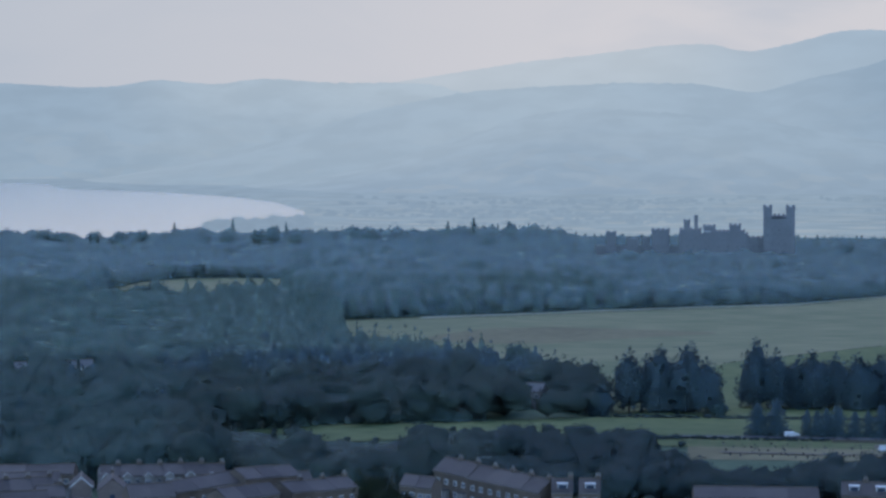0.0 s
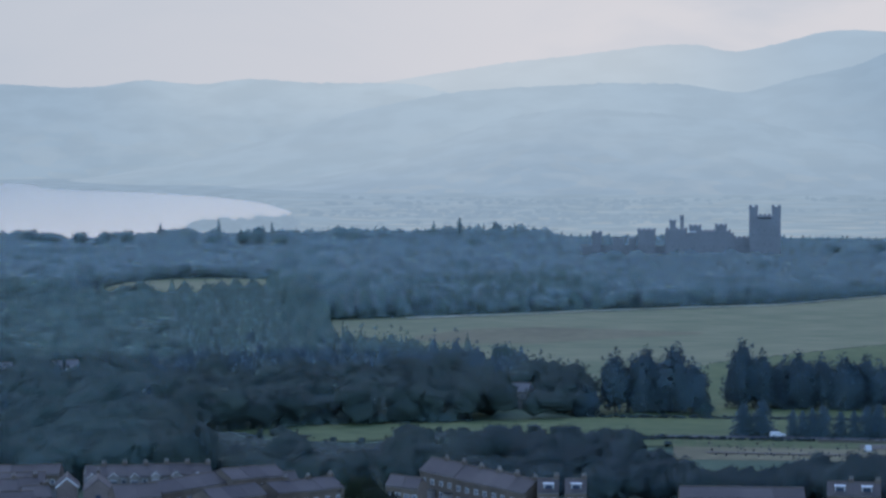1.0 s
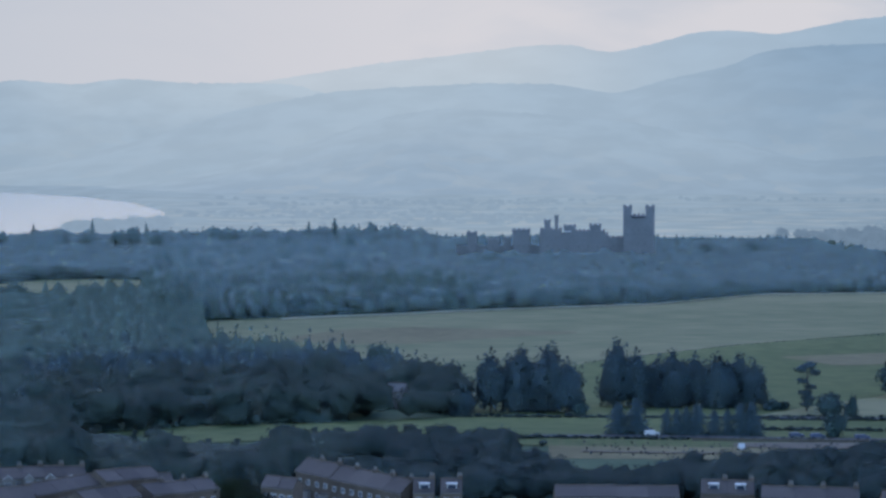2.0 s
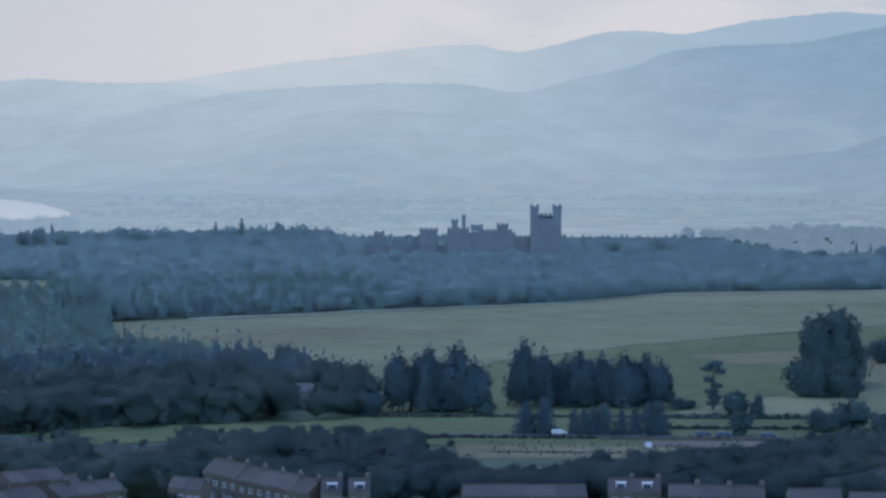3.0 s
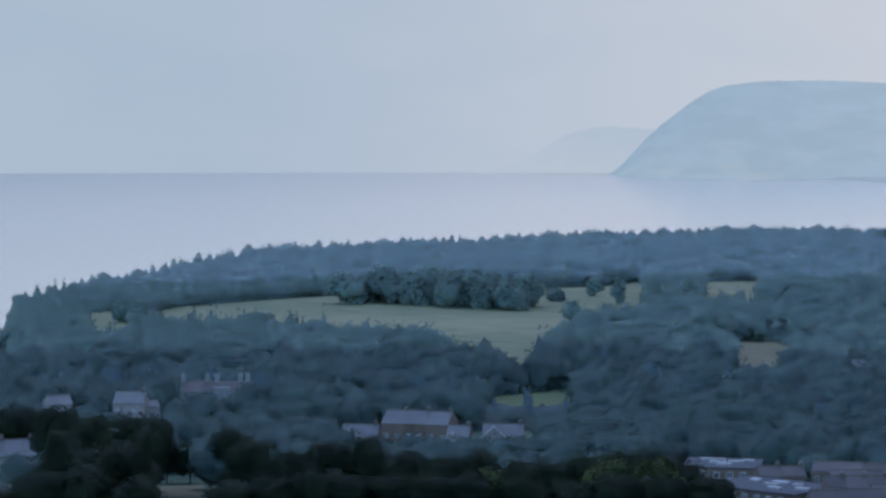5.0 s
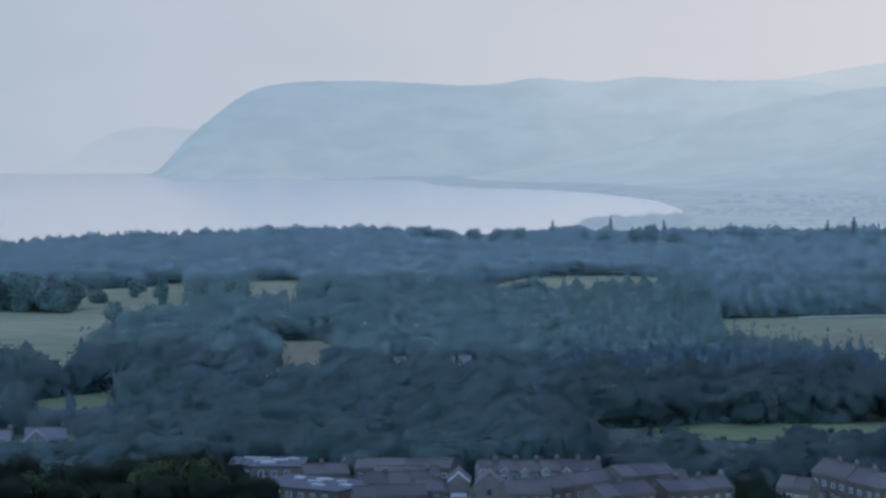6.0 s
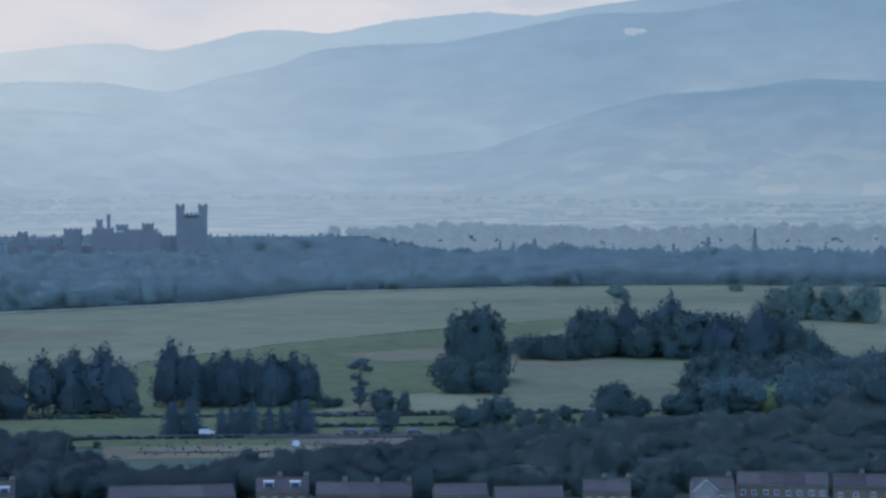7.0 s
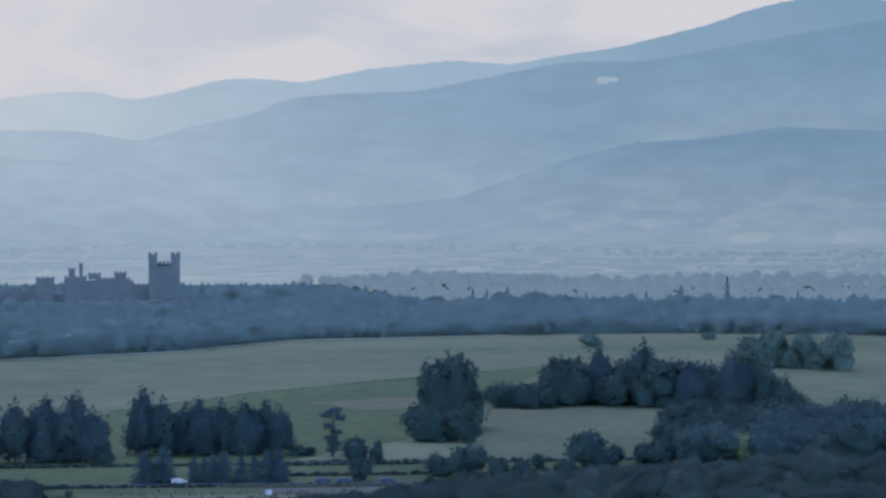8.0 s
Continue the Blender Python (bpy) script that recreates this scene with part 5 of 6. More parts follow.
# ---- houses ----


def gable_wall(w, d, e, h):
    """Walls of a house with a ridge along x."""
    bm = bmesh.new()
    v = [bm.verts.new(c) for c in ((0, 0, -3.5), (w, 0, -3.5), (w, d, -3.5), (0, d, -3.5), (0, 0, e), (w, 0, e), (w, d, e), (0, d, e), (0, d / 2, h - 0.12), (w, d / 2, h - 0.12))]
    for f in ((0, 1, 5, 4), (2, 3, 7, 6), (1, 2, 6, 9, 5), (3, 0, 4, 8, 7), (0, 3, 2, 1)):
        bm.faces.new([v[i] for i in f])
    return bm


def gable_roof(w, d, e, h, over=0.35, thick=0.16, end=0.0):
    bm = bmesh.new()
    slope = (h - e) / (d / 2)
    ye, ze = -over, e - over * slope
    prof = [(ye, ze), (d / 2, h), (d - ye, ze), (d - ye, ze + thick), (d / 2, h + thick), (ye, ze + thick)]
    rings = [[bm.verts.new((x, y, z)) for y, z in prof] for x in (-end, w + end)]
    for i in range(6):
        j = (i + 1) % 6
        bm.faces.new((rings[0][i], rings[1][i], rings[1][j], rings[0][j]))
    for r in rings:
        bm.faces.new((r[0], r[1], r[4], r[5]))
        bm.faces.new((r[1], r[2], r[3], r[4]))
    bmesh.ops.recalc_face_normals(bm, faces=bm.faces)
    return bm


def add_window(root, x, z, w, h, y=-0.05):
    f = part("window", boxes((x, y - 0.04, z, x + w, y + 0.12, z + 0.12), (x, y - 0.04, z + h - 0.12, x + w, y + 0.12, z + h),
                             (x, y - 0.04, z + 0.12, x + 0.12, y + 0.12, z + h - 0.12), (x + w - 0.12, y - 0.04, z + 0.12, x + w, y + 0.12, z + h - 0.12),
                             (x + w / 2 - 0.05, y - 0.04, z + 0.12, x + w / 2 + 0.05, y + 0.12, z + h - 0.12)), WHITE, root, "white window frame")
    part("pane", boxes((x + 0.12, y, z + 0.12, x + w - 0.12, y + 0.06, z + h - 0.12)), PANE, f)
    return f


def add_chimney(root, x, y, z, n=3, w=1.3, stone=BRICK):
    c = part("chimney", boxes((x - w / 2, y - 0.35, z - 1.4, x + w / 2, y + 0.35, z + 1.1), (x - w / 2 - 0.08, y - 0.43, z + 0.85, x + w / 2 + 0.08, y + 0.43, z + 1.0)), stone, root)
    for k in range(n):
        px = x - w / 2 + w * (k + 0.5) / n
        bm = bmesh.new()
        bmesh.ops.create_cone(bm, cap_ends=True, segments=8, radius1=0.15, radius2=0.11, depth=0.6, matrix=Matrix.Translation((px, y, z + 1.4)))
        part("chimney_pot", bm, RENDERED, c)


def make_house(w, d, e, h, wall, kind, label, tiles=SLATE, wing_share=0.55):
    root = new("house")
    tagged(root, label, "house")
    part("wall", gable_wall(w, d, e, h), wall, root)
    part("roof", gable_roof(w, d, e, h), tiles, root)
    part("ridge_tiles", boxes((0, d / 2 - 0.14, h + 0.1, w, d / 2 + 0.14, h + 0.26)), BRICK, root)
    part("gutter", boxes((0, -0.46, e - 0.3, w, -0.36, e - 0.2)), RENDERED, root, "pale eaves gutter")
    if kind not in ("plain", "end"):
        add_chimney(root, w * 0.9, d / 2, h - 0.35, 2, 1.0)
    for zz in (0.9, 3.3):
        if e > zz + 1.3:
            add_window(root, w * 0.14, zz, 1.1, 1.15)
            if zz > 1 or kind == "plain":
                add_window(root, w * 0.62, zz, 1.1, 1.15)
    part("door", boxes((w * 0.64, -0.06, 0, w * 0.64 + 0.95, 0.08, 2.05)), BRICK, root, "painted front door")
    if kind in ("plain", "chimney"):
        px = w * 0.62
        pch = part("porch", boxes((px, -1.3, 0, px + 1.5, -0.02, 2.3)), RENDERED, root, "rendered front porch")
        part("porch_roof", boxes((px - 0.15, -1.5, 2.3, px + 1.65, -0.02, 2.42)), tiles, pch)
    if kind == "dormer":
        x0, yd, zd = w * 0.3, d * 0.12, e + 0.1
        dm = part("dormer", boxes((x0, yd, zd, x0 + 2.0, d * 0.42, zd + 1.45), (x0 - 0.15, yd - 0.15, zd + 1.45, x0 + 2.15, d * 0.45, zd + 1.57)), WHITE, root, "white flat-topped dormer")
        part("pane", boxes((x0 + 0.2, yd - 0.05, zd + 0.35, x0 + 1.8, yd + 0.05, zd + 1.25)), PANE, dm)
    if kind in ("end", "brick_end"):
        # the gable end faces out, with white bargeboards and a bay
        for sgn in (-1, 1) if kind == "end" else ():
            bm = bmesh.new()
            foot, slope = d / 2 + sgn * (d / 2 + 0.3), (h - e) / (d / 2)
            v = [bm.verts.new((x, y, z + dz)) for x in (-0.32, -0.24) for y, z in ((foot, e - 0.3 * slope), (d / 2, h)) for dz in (-0.1, 0.28)]
            for f in ((0, 2, 3, 1), (4, 5, 7, 6), (0, 1, 5, 4), (2, 6, 7, 3), (1, 3, 7, 5), (0, 4, 6, 2)):
                bm.faces.new([v[i] for i in f])
            part("bargeboard", bm, WHITE, root, "white bargeboard")
        if kind == "end":
            bay = part("bay", boxes((-1.0, 0.4, 0, -0.02, d - 0.4, 2.9)), WHITE, root, "white bay window")
            part("pane", boxes((-1.05, 0.7, 1.0, -0.97, d - 0.7, 2.1)), PANE, bay)
        else:
            part("pane", boxes((-0.06, d / 2 - 0.5, 3.0, 0.05, d / 2 + 0.5, 4.2)), PANE, root, "small gable window")
    if kind == "gable":
        # a forward wing with its own gable and white bargeboards
        ww, wd = w * wing_share, 2.2
        bm = bmesh.new()
        ht = e + ww * 0.42
        v = [bm.verts.new(c) for c in ((0, -wd, -1.5), (ww, -wd, -1.5), (ww, 0.2, -1.5), (0, 0.2, -1.5), (0, -wd, e), (ww, -wd, e), (ww, 0.2, e), (0, 0.2, e), (ww / 2, -wd, ht), (ww / 2, 0.2, ht))]
        for f in ((0, 1, 5, 8, 4), (1, 2, 6, 5), (3, 0, 4, 7), (2, 3, 7, 9, 6), (0, 3, 2, 1), (4, 8, 9, 7), (5, 6, 9, 8)):
            bm.faces.new([v[i] for i in f])
        wing = part("wing", bm, RENDERED, root, "rendered front wing")
        bm = gable_roof(wd + 2.6, ww, e, ht, 0.25, 0.14, 0.2)
        bmesh.ops.rotate(bm, verts=bm.verts, cent=(0, 0, 0), matrix=Matrix.Rotation(radians(90), 3, "Z"))
        bmesh.ops.translate(bm, verts=bm.verts, vec=(ww, -wd, 0.06))
        part("wing_roof", bm, tiles, root)
        for sgn in (0, 1):
            bm = bmesh.new()
            a, b = ((-0.3, e - 0.2), (ww / 2, ht + 0.12)) if sgn == 0 else ((ww / 2, ht + 0.12), (ww + 0.3, e - 0.2))
            v = [bm.verts.new((x, yy, z + dz)) for yy in (-wd - 0.34, -wd - 0.26) for (x, z) in (a, b) for dz in (0, 0.2)]
            for f in ((0, 2, 3, 1), (4, 5, 7, 6), (0, 1, 5, 4), (2, 6, 7, 3), (1, 3, 7, 5), (0, 4, 6, 2)):
                bm.faces.new([v[i] for i in f])
            part("bargeboard", bm, WHITE, wing, "white bargeboard")
        add_window(wing, ww / 2 - 0.8, 3.2, 1.6, 1.3, -wd - 0.05)
        add_window(wing, ww / 2 - 0.9, 0.8, 1.8, 1.4, -wd - 0.05)
    return root


HOUSE = {}


def terrace(az0, r0, az1, r1, n, wall=BRICK, kind="chimney", d=7.0, e=5.5, h=7.8, group="terraced houses", label="", raise_z=0.0, ridge=None):
    """A row of joined houses along the line between two places, their fronts to the near side."""
    (xa, ya), (xb, yb) = at(az0, r0), at(az1, r1)
    L = math.hypot(xb - xa, yb - ya)
    w = L / n
    turn = math.degrees(math.atan2(yb - ya, xb - xa))
    z = min(gz(xa, ya), gz(xb, yb)) + raise_z
    za, zb = (ridge[0] - h, ridge[1] - h) if ridge else (z, z)
    fall = (zb - za) / L
    rng = random.Random(int(az0 * 100 + r0))
    key = (round(w, 1), wall.name, kind, d, e, h, round(fall, 3), ridge is None)
    for i in range(n):
        x, y = xa + (xb - xa) * i / n, ya + (yb - ya) * i / n
        m = pose(x, y, za + (zb - za) * i / n + rng.uniform(-0.12, 0.12), rz=turn)
        text = label or {"chimney": "brown brick terraced house with a slate roof and chimney", "gable": "terraced house with a white-edged front gable and slate roof",
                         "dormer": "slate-roofed house with a white dormer window", "plain": "plain slate-roofed house among trees", "end": "pink-brown house with white bargeboards on its gable end", "brick_end": "house with a plain pink-brown gable end"}[kind]
        if key in HOUSE:
            ob = copy_thing(HOUSE[key], m)
        else:
            ob = HOUSE[key] = make_house(w - 0.02, d, e, h, wall, kind, text, SLATE if ridge else PALE_SLATE, 0.55 if n == 1 else 0.36)
            ob.matrix_basis = m
            lean = Matrix.Identity(4)
            lean[2][0] = fall
            for o in ob.children_recursive:
                o.data.transform(lean)
        tagged(ob, text, "", group)


terrace(-7.1, 560, -4.8, 538, 6, BRICK, "chimney", e=6.0, h=8.2, ridge=(44.3, 42.6))
terrace(-11.2, 543, -10.0, 553, 3, BRICK, "plain", e=6.0, h=7.7, ridge=(44.4, 43.8))
terrace(-12.7, 533, -11.25, 545, 3, BRICK, "plain", e=6.0, h=7.7, ridge=(43.3, 43.7))
terrace(-14.3, 584, -11.6, 588, 6, RENDERED, "gable", e=5.2, h=7.0, ridge=(39.9, 39.4))
terrace(-17.0, 590, -14.9, 586, 4, BRICK, "plain", e=5.6, h=7.2, ridge=(39.6, 40.0))
terrace(-14.51, 546, -14.51, 555, 1, GABLE, "end", d=4.2, e=5.4, h=7.2, ridge=(42.9, 42.9))
terrace(-16.6, 571, -15.2, 570, 3, BRICK, "plain", e=5.4, h=7.0, ridge=(40.4, 40.6))
terrace(-15.65, 542, -15.05, 543, 1, BRICK, "chimney", e=5.4, h=7.2, ridge=(41.5, 41.5))
terrace(-13.77, 541, -13.77, 551, 1, GABLE, "brick_end", d=5.6, e=5.0, h=7.4, ridge=(43.3, 43.3))
terrace(-16.7, 554, -15.3, 556, 3, BRICK, "chimney", e=5.4, h=7.2, ridge=(41.2, 41.4))
terrace(-17.0, 534, -15.4, 536, 3, BRICK, "plain", e=5.4, h=7.0, ridge=(41.0, 41.4))
terrace(-18.1, 574, -17.1, 576, 2, BRICK, "chimney", e=5.6, h=7.2, ridge=(40.4, 40.4))
terrace(-13.7, 522, -12.7, 524, 2, BRICK, "plain", e=5.6, h=7.6, ridge=(44.1, 44.1))
terrace(-11.6, 517, -10.45, 525, 3, BRICK, "plain", e=5.6, h=7.3, ridge=(43.9, 44.0))
terrace(-10.2, 530, -8.75, 543, 3, BRICK, "chimney", e=6.0, h=7.7, ridge=(43.2, 42.7))
terrace(-7.85, 538, -7.15, 536, 2, BRICK, "plain", e=5.8, h=7.4, ridge=(43.6, 43.2))
terrace(-4.55, 536, -4.08, 536, 1, BRICK, "dormer", e=5.6, h=7.8, ridge=(43.0, 43.0), label="dark slate house with a white dormer window")
terrace(-3.95, 536, -3.48, 536, 1, BRICK, "dormer", e=5.6, h=7.8, ridge=(43.0, 43.0), label="dark slate house with a white dormer window")
terrace(-1.45, 530, 1.25, 532, 4, BRICK, "plain", e=5.4, h=7.0, ridge=(42.4, 42.4))
terrace(1.7, 541, 2.85, 541, 2, BRICK, "dormer", e=5.8, h=7.8, ridge=(42.4, 42.4))
terrace(3.0, 536, 5.1, 536, 3, BRICK, "chimney", e=5.6, h=7.3, ridge=(42.1, 41.8))
terrace(5.6, 533, 6.75, 534, 2, BRICK, "plain", e=5.4, h=7.0, ridge=(42.0, 42.0))
terrace(6.9, 531, 8.4, 532, 2, BRICK, "plain", e=5.4, h=7.0, ridge=(41.8, 41.8))
terrace(8.8, 541, 9.85, 541, 2, BRICK, "chimney", e=5.8, h=7.5, ridge=(42.1, 42.1))
terrace(11.2, 546, 12.1, 547, 1, RENDERED, "gable", e=5.8, h=7.6, ridge=(41.9, 41.9))
terrace(12.15, 559, 14.1, 560, 4, BRICK, "plain", e=5.8, h=7.6, ridge=(41.5, 41.4))
terrace(14.2, 560, 15.6, 561, 2, BRICK, "chimney", e=5.8, h=7.6, ridge=(41.2, 41.2))
terrace(-9.98, 551, -9.72, 552, 1, WHITE, "plain", d=5, e=3.6, h=5.2, ridge=(42.6, 42.6), label="small white-walled house at the end of a terrace")
# larger houses among the western trees
terrace(-33.45, 740, -32.95, 742, 1, RENDERED, "plain", d=7, e=5.5, h=7.6, group="houses in the wood", raise_z=4.3)
terrace(-32.1, 741, -31.45, 739, 1, RENDERED, "chimney", d=8, e=6.5, h=9.2, group="houses in the wood", label="pale rendered house showing over the trees", raise_z=3.6)
terrace(-31.42, 743, -31.1, 744, 1, RENDERED, "plain", d=6, e=4.5, h=6, group="houses in the wood", label="low pale annexe beside a house", raise_z=4)
terrace(-26.3, 724, -24.85, 718, 3, BRICK, "chimney", d=9, e=7.4, h=10.4, group="large brick block", label="large red brick building with a slate roof", raise_z=-1.8)
terrace(-27.2, 708, -26.4, 706, 1, BRICK, "gable", d=8, e=5.2, h=8.2, group="large brick block", label="red brick wing with a white-edged gable", raise_z=-1.8)
terrace(-24.9, 706, -24.4, 705, 1, BRICK, "gable", d=8, e=5.2, h=8.0, group="large brick block", label="red brick wing with a white-edged gable", raise_z=-1.8)
terrace(-24.1, 716, -23.2, 716, 1, BRICK, "gable", d=8, e=5.8, h=8.6, group="large brick block", label="red brick wing with a slate roof", raise_z=-3.2)
terrace(-27.9, 716, -27.3, 716, 1, BRICK, "plain", d=7, e=4.2, h=6.6, group="large brick block", label="low slate-roofed wing half hidden by trees")
terrace(-35.0, 600, -33.72, 602, 2, RENDERED, "chimney", d=9, e=7.4, h=10.4, group="houses in the wood", label="pale rendered house behind dark trees", raise_z=1.2)
terrace(-5.15, 838, -4.75, 836, 1, RENDERED, "plain", d=6, e=5.5, h=7.8, group="houses in the wood", label="small grey barn at the edge of the wood")

for az, r, wall in ((-16.0, 925, WHITE), (-14.95, 930, RENDERED), (-14.6, 932, WHITE)):
    terrace(az - 0.14, r, az + 0.14, r, 1, wall, "plain", d=5, e=4.2, h=6.2, group="houses in the wood", label="small pale cottage half hidden in the wood", raise_z=3.0)


def mansion():
    root = new("mansion")
    x, y = at(-30.65, 800)
    root.matrix_basis = pose(x, y, gz(x, y) + 1.0, rz=29)
    tagged(root, "old stone mansion with tall chimneys among trees", "mansion")
    part("wall", gable_wall(21, 9, 7, 9.6), STONE, root)
    part("roof", gable_roof(21, 9, 7, 9.6), SLATE, root)
    for cx in (0.8, 8, 11, 18, 20.2):
        add_chimney(root, cx, 4.5, 10.6, 2, 1.4, STONE)
    for k in range(6):
        add_window(root, 1.2 + 3.4 * k, 3.6, 1.5, 1.9)
    part("bay", boxes((10, -2, -1, 15, 0.2, 8.5)), STONE, root)


mansion()


ZINC = varied("weathered_rooflight", (0.15, 0.125, 0.1), (0.24, 0.205, 0.17), 0.5, 0.5, 0.4)


def flat_block(az, r, w, d, h, turn, label):
    root = new("school_block")
    x, y = at(az, r)
    root.matrix_basis = pose(x, y, gz(x, y) - 0.3, rz=turn)
    tagged(root, label, "school")
    part("wall", boxes((-w / 2, 0, -1, w / 2, d, h)), BRICK, root)
    part("roof", boxes((-w / 2 - 0.3, -0.3, h, w / 2 + 0.3, d + 0.3, h + 0.3)), TARMAC, root, "flat felt roof")
    rng = random.Random(int(r))
    for k in range(7):
        cx, cy = rng.uniform(-w / 2 + 2, w / 2 - 4), rng.uniform(1, d - 3)
        part("rooflight", boxes((cx, cy, h + 0.3, cx + rng.uniform(2, 4), cy + rng.uniform(1.0, 1.6), h + 0.75)), ZINC, root, "pale raised rooflight")
    for k in range(int(w / 3)):
        add_window(root, -w / 2 + 1 + 3 * k, h - 2.2, 1.3, 1.5)
    return root


flat_block(-18.95, 604, 17, 16, 5.2, 14, "flat-roofed brick school block with pale rooflights")
flat_block(-18.35, 556, 23, 17, 4.6, -16, "low flat-roofed school block with white rooflights")

# ---- lanes, walls, hedges ----
drape("road", [-2, 0, 4, 8, 12.5], [745.5, 745, 744, 748, 757], [750, 749.5, 748.5, 752.5, 762], TARMAC, "narrow tarmac lane past the cemetery", "road", 3, 0.5)
drape("road", [3.0, 6, 9, 12.5], [806, 808, 820, 832], [810.5, 812.5, 824.5, 836.5], TARMAC, "narrow tarmac lane along the meadow", "road", 3, 0.6)
drape("path", [-0.9, 1, 3.4], [705, 703, 704], [708, 706, 707], GRAVEL, "pale gravel path between graves", "path", 3, 0.5)
drape("path", [2.4, 3.5, 5.6], [722, 720, 722], [732, 735, 738], GRAVEL, "pale gravel yard of the cemetery", "path", 3, 0.45)


def hedge(az0, r0, az1, r1, h, label, seed):
    (xa, ya), (xb, yb) = at(az0, r0), at(az1, r1)
    n = max(2, int(math.hypot(xb - xa, yb - ya) / (1.3 if h > 1 else 1.0)))
    rng = np.random.default_rng(seed)
    u = (np.arange(n) + rng.uniform(-0.3, 0.3, n)) / n
    ob = stand("hedge", B_FRINGE, xa + (xb - xa) * u, ya + (yb - ya) * u, h * rng.uniform(0.8, 1.3, n), rng.uniform(1.6, 2.2, n), LEAF, label, seed, 0.15)
    tagged(ob, "", "hedge")


hedge(-2.0, 742, 4.5, 741, 1.6, "low dark hedge beside the lane", 501)
hedge(-3.4, 806, 3.4, 806, 1.8, "dark hedge at the meadow edge", 502)
hedge(3.2, 803, 9.0, 817, 1.7, "dark hedge along the meadow lane", 503)
hedge(9.0, 817, 12.2, 829, 1.7, "dark hedge along the meadow lane", 504)
hedge(3.2, 814, 8.8, 826, 1.3, "low dark hedge along the meadow lane", 505)
hedge(3.0, 770, 6.4, 775, 2.0, "dark hedge between strips of pasture", 506)
hedge(-0.8, 1007, 2.5, 1092, 0.7, "thin hedge line across the meadow", 507)
hedge(2.5, 1092, 8.9, 1252, 0.7, "thin hedge line across the meadow", 508)
hedge(-3.6, 735, -1.7, 742, 2.6, "dark hedge beside the pasture strip", 509)


def wood_edge(spec, h, mat, label, seed, back=3.0):
    """Bushy skirt of the wood along the far side of open land."""
    a, _, f = spec
    az = np.linspace(a[0], a[-1], 4000)
    r = np.interp(az, a, f) + back
    x, y = r * np.sin(np.radians(az)), r * np.cos(np.radians(az))
    u = np.concatenate([[0], np.cumsum(np.hypot(np.diff(x), np.diff(y)))])
    rng = np.random.default_rng(seed)
    at_u = np.arange(0, u[-1], 3.2) + rng.uniform(-1, 1, int(np.ceil(u[-1] / 3.2)))
    n = len(at_u)
    ob = stand("wood_edge", B_FRINGE, np.interp(at_u, u, x), np.interp(at_u, u, y) + rng.uniform(0, 3, n), 1.15 * h * rng.uniform(0.45, 1.5, n), rng.uniform(0.9, 1.3, n), mat, label, seed, 0.3)
    tagged(ob, "", "shrubs")


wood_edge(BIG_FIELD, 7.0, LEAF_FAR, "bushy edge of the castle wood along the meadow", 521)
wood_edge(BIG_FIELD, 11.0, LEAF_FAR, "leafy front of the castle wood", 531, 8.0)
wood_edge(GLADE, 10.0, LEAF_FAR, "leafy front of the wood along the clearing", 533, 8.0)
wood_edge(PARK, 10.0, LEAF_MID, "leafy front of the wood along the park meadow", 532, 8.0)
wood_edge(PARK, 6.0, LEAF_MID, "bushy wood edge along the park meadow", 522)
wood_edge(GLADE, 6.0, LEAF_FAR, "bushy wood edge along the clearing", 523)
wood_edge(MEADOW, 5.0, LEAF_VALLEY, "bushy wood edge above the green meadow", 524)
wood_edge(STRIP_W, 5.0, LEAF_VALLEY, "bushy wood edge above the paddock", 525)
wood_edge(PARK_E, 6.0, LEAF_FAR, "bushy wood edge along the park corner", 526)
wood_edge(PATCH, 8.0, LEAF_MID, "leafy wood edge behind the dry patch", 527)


def low_wall(az0, r0, az1, r1, h):
    (xa, ya), (xb, yb) = at(az0, r0), at(az1, r1)
    L = math.hypot(xb - xa, yb - ya)
    root = new("stone_wall")
    root.matrix_basis = pose(xa, ya, gz(xa, ya) - 0.2, rz=math.degrees(math.atan2(yb - ya, xb - xa)))
    tagged(root, "low pale stone wall of the cemetery", "wall")
    part("wall_body", boxes((0, 0, 0, L, 0.5, h)), GRAVEL, root)
    part("coping", boxes((-0.1, -0.1, h, L + 0.1, 0.6, h + 0.15)), GRAVEL, root)


low_wall(1.5, 738, 5.4, 739, 1.1)


def make_grave(kind):
    root = new("gravestone")
    tagged(root, "small weathered grey gravestone in dry grass", "gravestone", "gravestones")
    bm = boxes((-0.4, -0.08, 0.15, 0.4, 0.08, 1.0))
    if kind:
        bmesh.ops.create_cone(bm, cap_ends=True, segments=12, radius1=0.4, radius2=0.4, depth=0.16, matrix=Matrix.Translation((0, 0, 1.0)) @ Matrix.Rotation(radians(90), 4, "X"))
    part("headstone", bm, SLATE if kind else TARMAC, root)
    part("plinth", boxes((-0.5, -0.2, -0.1, 0.5, 0.2, 0.15)), STONE, root)
    return root


graves = [make_grave(0), make_grave(1)]
rng = random.Random(11)
places = [(a0, r0) for r0 in (699, 702, 710, 714, 718, 722, 727) for a0 in np.arange(-0.75, 3.3, 0.26)]
places = [q for q in places if rng.random() < 0.6]
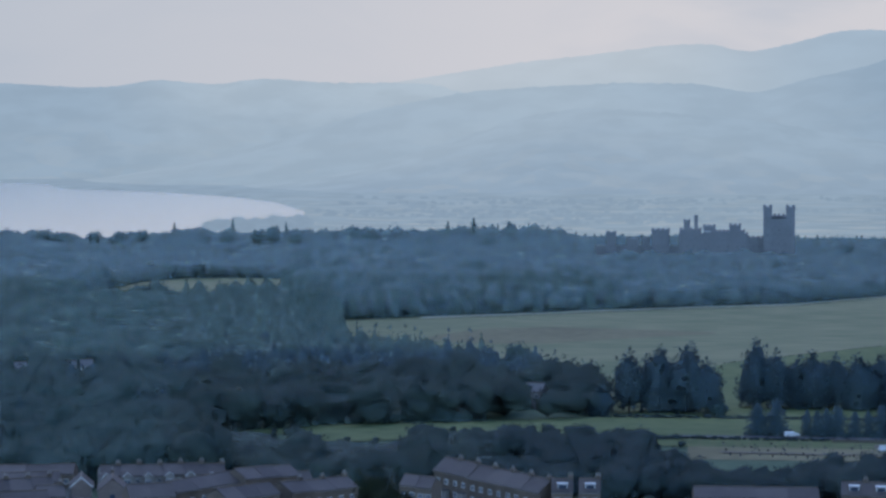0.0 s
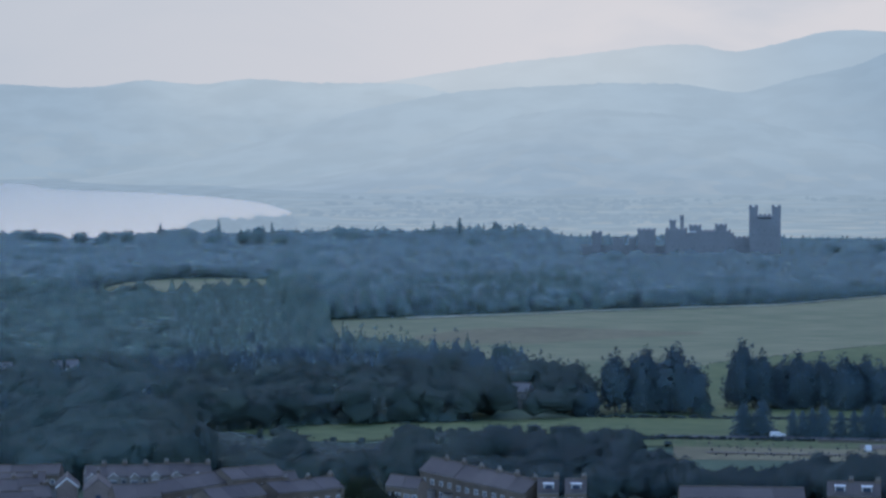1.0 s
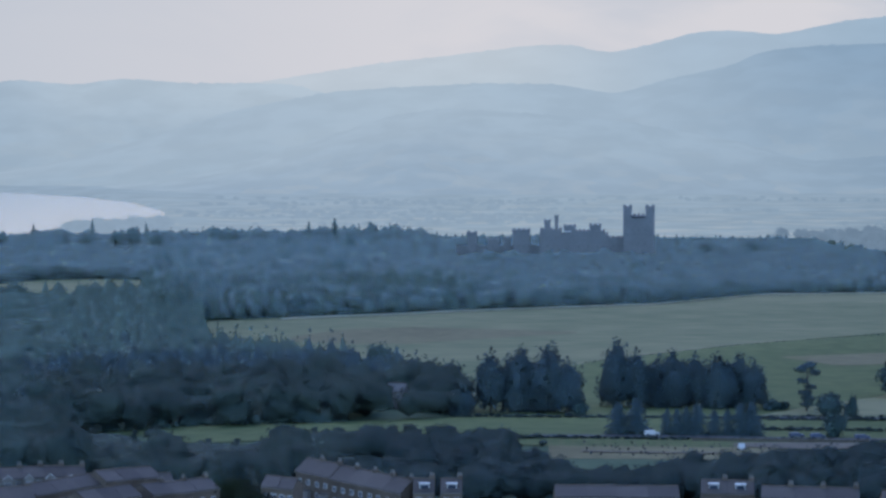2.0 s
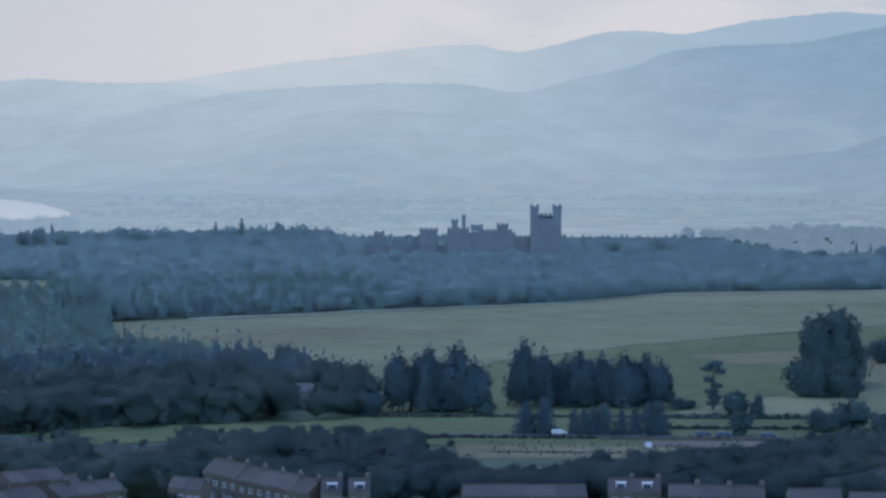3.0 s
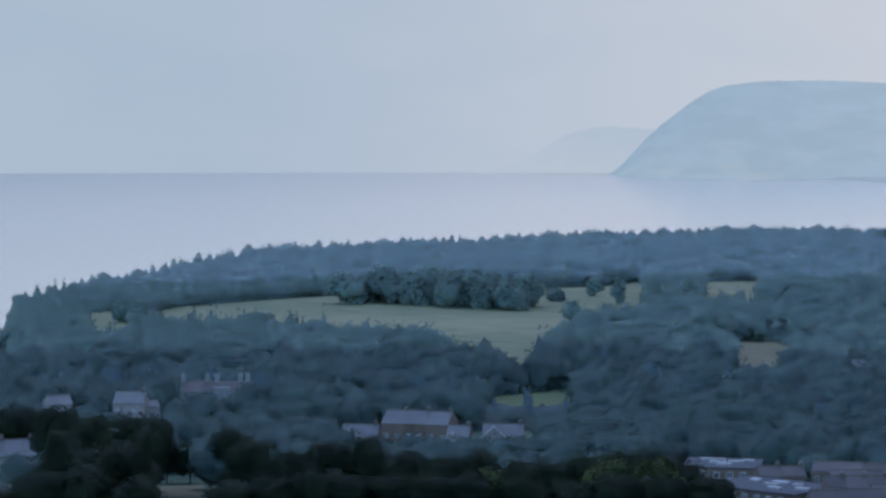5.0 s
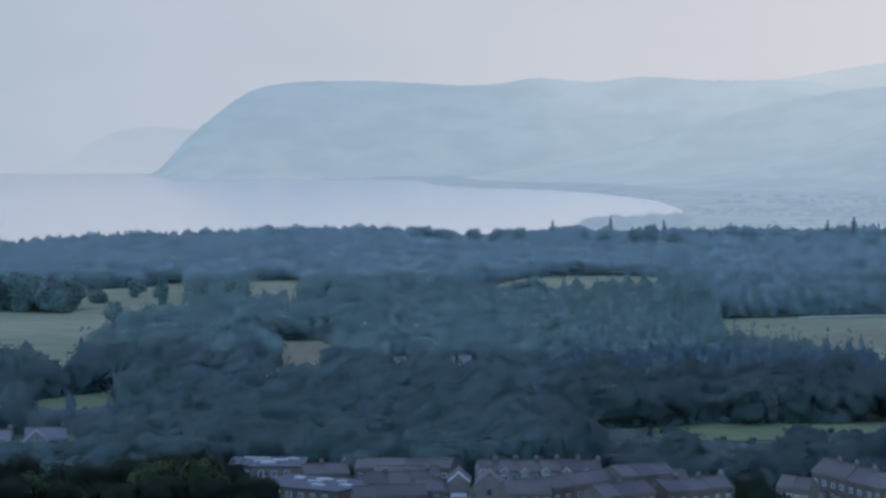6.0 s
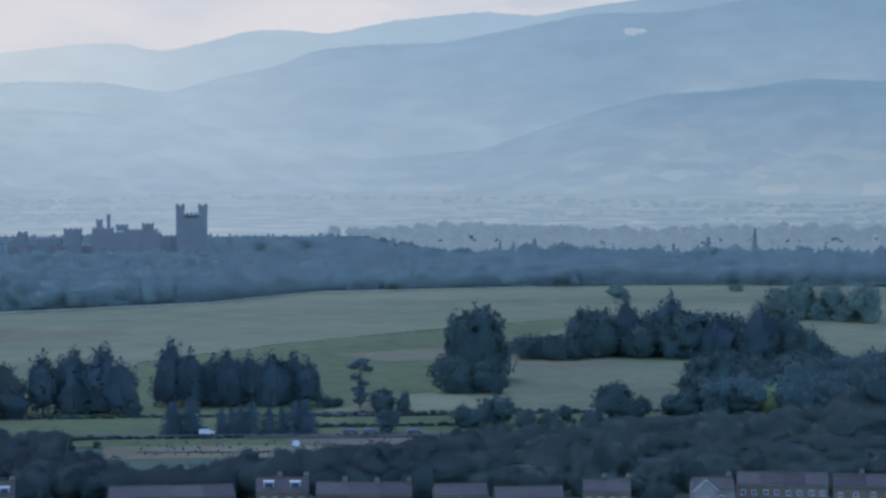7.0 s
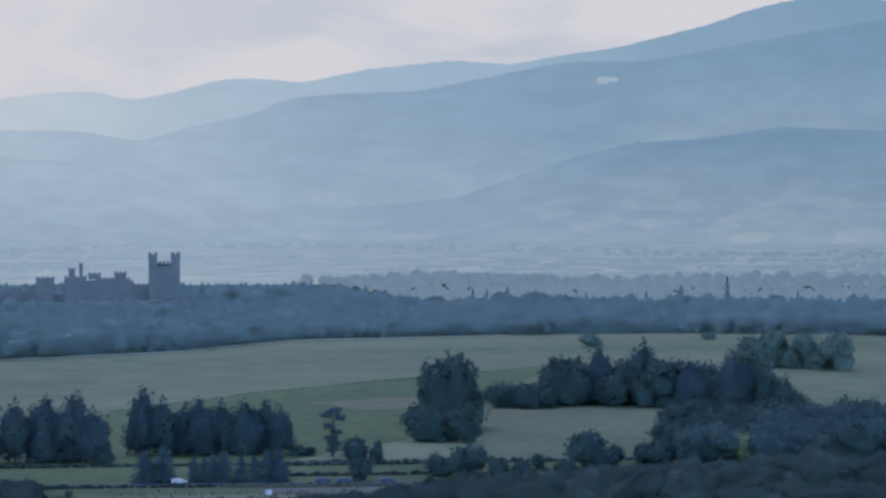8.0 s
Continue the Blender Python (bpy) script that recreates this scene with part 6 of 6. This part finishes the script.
for i, (a0, r0) in enumerate(places):
    x, y = at(a0 + rng.uniform(-0.14, 0.14), r0 + rng.uniform(-2.5, 2.5))
    s = rng.uniform(0.55, 1.0)
    m = pose(x, y, gz(x, y) + 0.25, rng.uniform(-6, 6), 0, rng.uniform(-30, 30)) @ Matrix.Diagonal((s, s, s, 1))
    if i < 2:
        graves[i].matrix_basis = m
    else:
        copy_thing(graves[i % 2], m)


def paint(name, c):
    m, nt, b = material(name, 0.45, 0.15)
    b.inputs["Base Color"].default_value = (*c, 1)
    return m


CAR_WHITE, CAR_DARK, RUBBER = paint("white_car_paint", (0.4, 0.35, 0.29)), paint("dark_car_paint", (0.05, 0.055, 0.07)), paint("tyre_rubber", (0.02, 0.02, 0.02))


def make_car(az, r, turn, van, coat, label):
    root = new("van" if van else "car")
    x, y = at(az, r)
    root.matrix_basis = pose(x, y, gz(x, y) + 0.6, rz=turn)
    tagged(root, label, "van" if van else "car")
    L, W, H = (4.2, 1.7, 1.5) if van else (4.3, 1.75, 1.45)
    prof = [(-L / 2, 0.35), (L / 2, 0.35), (L / 2, 0.8), (L * 0.3, 1.0), (L * 0.16, H), (-L * 0.47, H if van else H * 0.96), (-L / 2, 1.0)]
    bm = bmesh.new()
    rings = [[bm.verts.new((px, s * W / 2 * (0.86 if pz > 1.05 else 1), pz)) for px, pz in prof] for s in (-1, 1)]
    for i in range(len(prof)):
        j = (i + 1) % len(prof)
        bm.faces.new((rings[0][i], rings[0][j], rings[1][j], rings[1][i]))
    bm.faces.new(rings[0][::-1])
    bm.faces.new(rings[1])
    bmesh.ops.recalc_face_normals(bm, faces=bm.faces)
    body = part("body", bm, coat, root)
    for s in (-1, 1):
        part("side_window", boxes((-L * 0.3 if not van else L * 0.0, s * W * 0.445 - 0.03, 1.05, L * 0.17, s * W * 0.445 + 0.03, H - 0.2)), PANE, body)
        for wx in (-L * 0.31, L * 0.31):
            bm = bmesh.new()
            bmesh.ops.create_cone(bm, cap_ends=True, segments=14, radius1=0.33, radius2=0.33, depth=0.22, matrix=Matrix.Translation((wx, s * (W / 2 - 0.1), 0.33)) @ Matrix.Rotation(radians(90), 4, "X"))
            part("wheel", bm, RUBBER, root)
    return root


make_car(0.64, 747, 10, True, CAR_WHITE, "white van parked on the lane")
make_car(11.2, 834, -20, True, CAR_WHITE, "white van on the meadow lane")
for az, r in ((4.2, 746), (5.15, 745.5), (3.75, 747)):
    make_car(az, r, 8, False, CAR_DARK, "dark car parked beside the cemetery lane")
for az, r in ((-3.35, 522), (-2.95, 522)):
    make_car(az, r, 0, True, CAR_WHITE, "white van parked behind the houses")


def tent():
    root = new("shelter")
    x, y = at(2.53, 716)
    root.matrix_basis = pose(x, y, gz(x, y), rz=20)
    tagged(root, "small white pitched shelter in the cemetery", "shelter")
    part("cover", gable_roof(1.7, 1.6, 0.7, 1.8, 0.1, 0.08), WHITE, root)
    part("side", gable_wall(1.7, 1.6, 0.7, 1.75), WHITE, root)


tent()

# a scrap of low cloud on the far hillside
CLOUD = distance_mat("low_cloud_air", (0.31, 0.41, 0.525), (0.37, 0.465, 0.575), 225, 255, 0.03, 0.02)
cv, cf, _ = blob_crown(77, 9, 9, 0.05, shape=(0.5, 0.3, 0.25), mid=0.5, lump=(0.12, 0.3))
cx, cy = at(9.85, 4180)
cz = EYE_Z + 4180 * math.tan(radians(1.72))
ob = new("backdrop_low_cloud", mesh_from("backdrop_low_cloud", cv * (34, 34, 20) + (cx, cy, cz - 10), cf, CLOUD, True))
tagged(ob, "small white scrap of cloud on the hillside", "cloud", kind="structure")
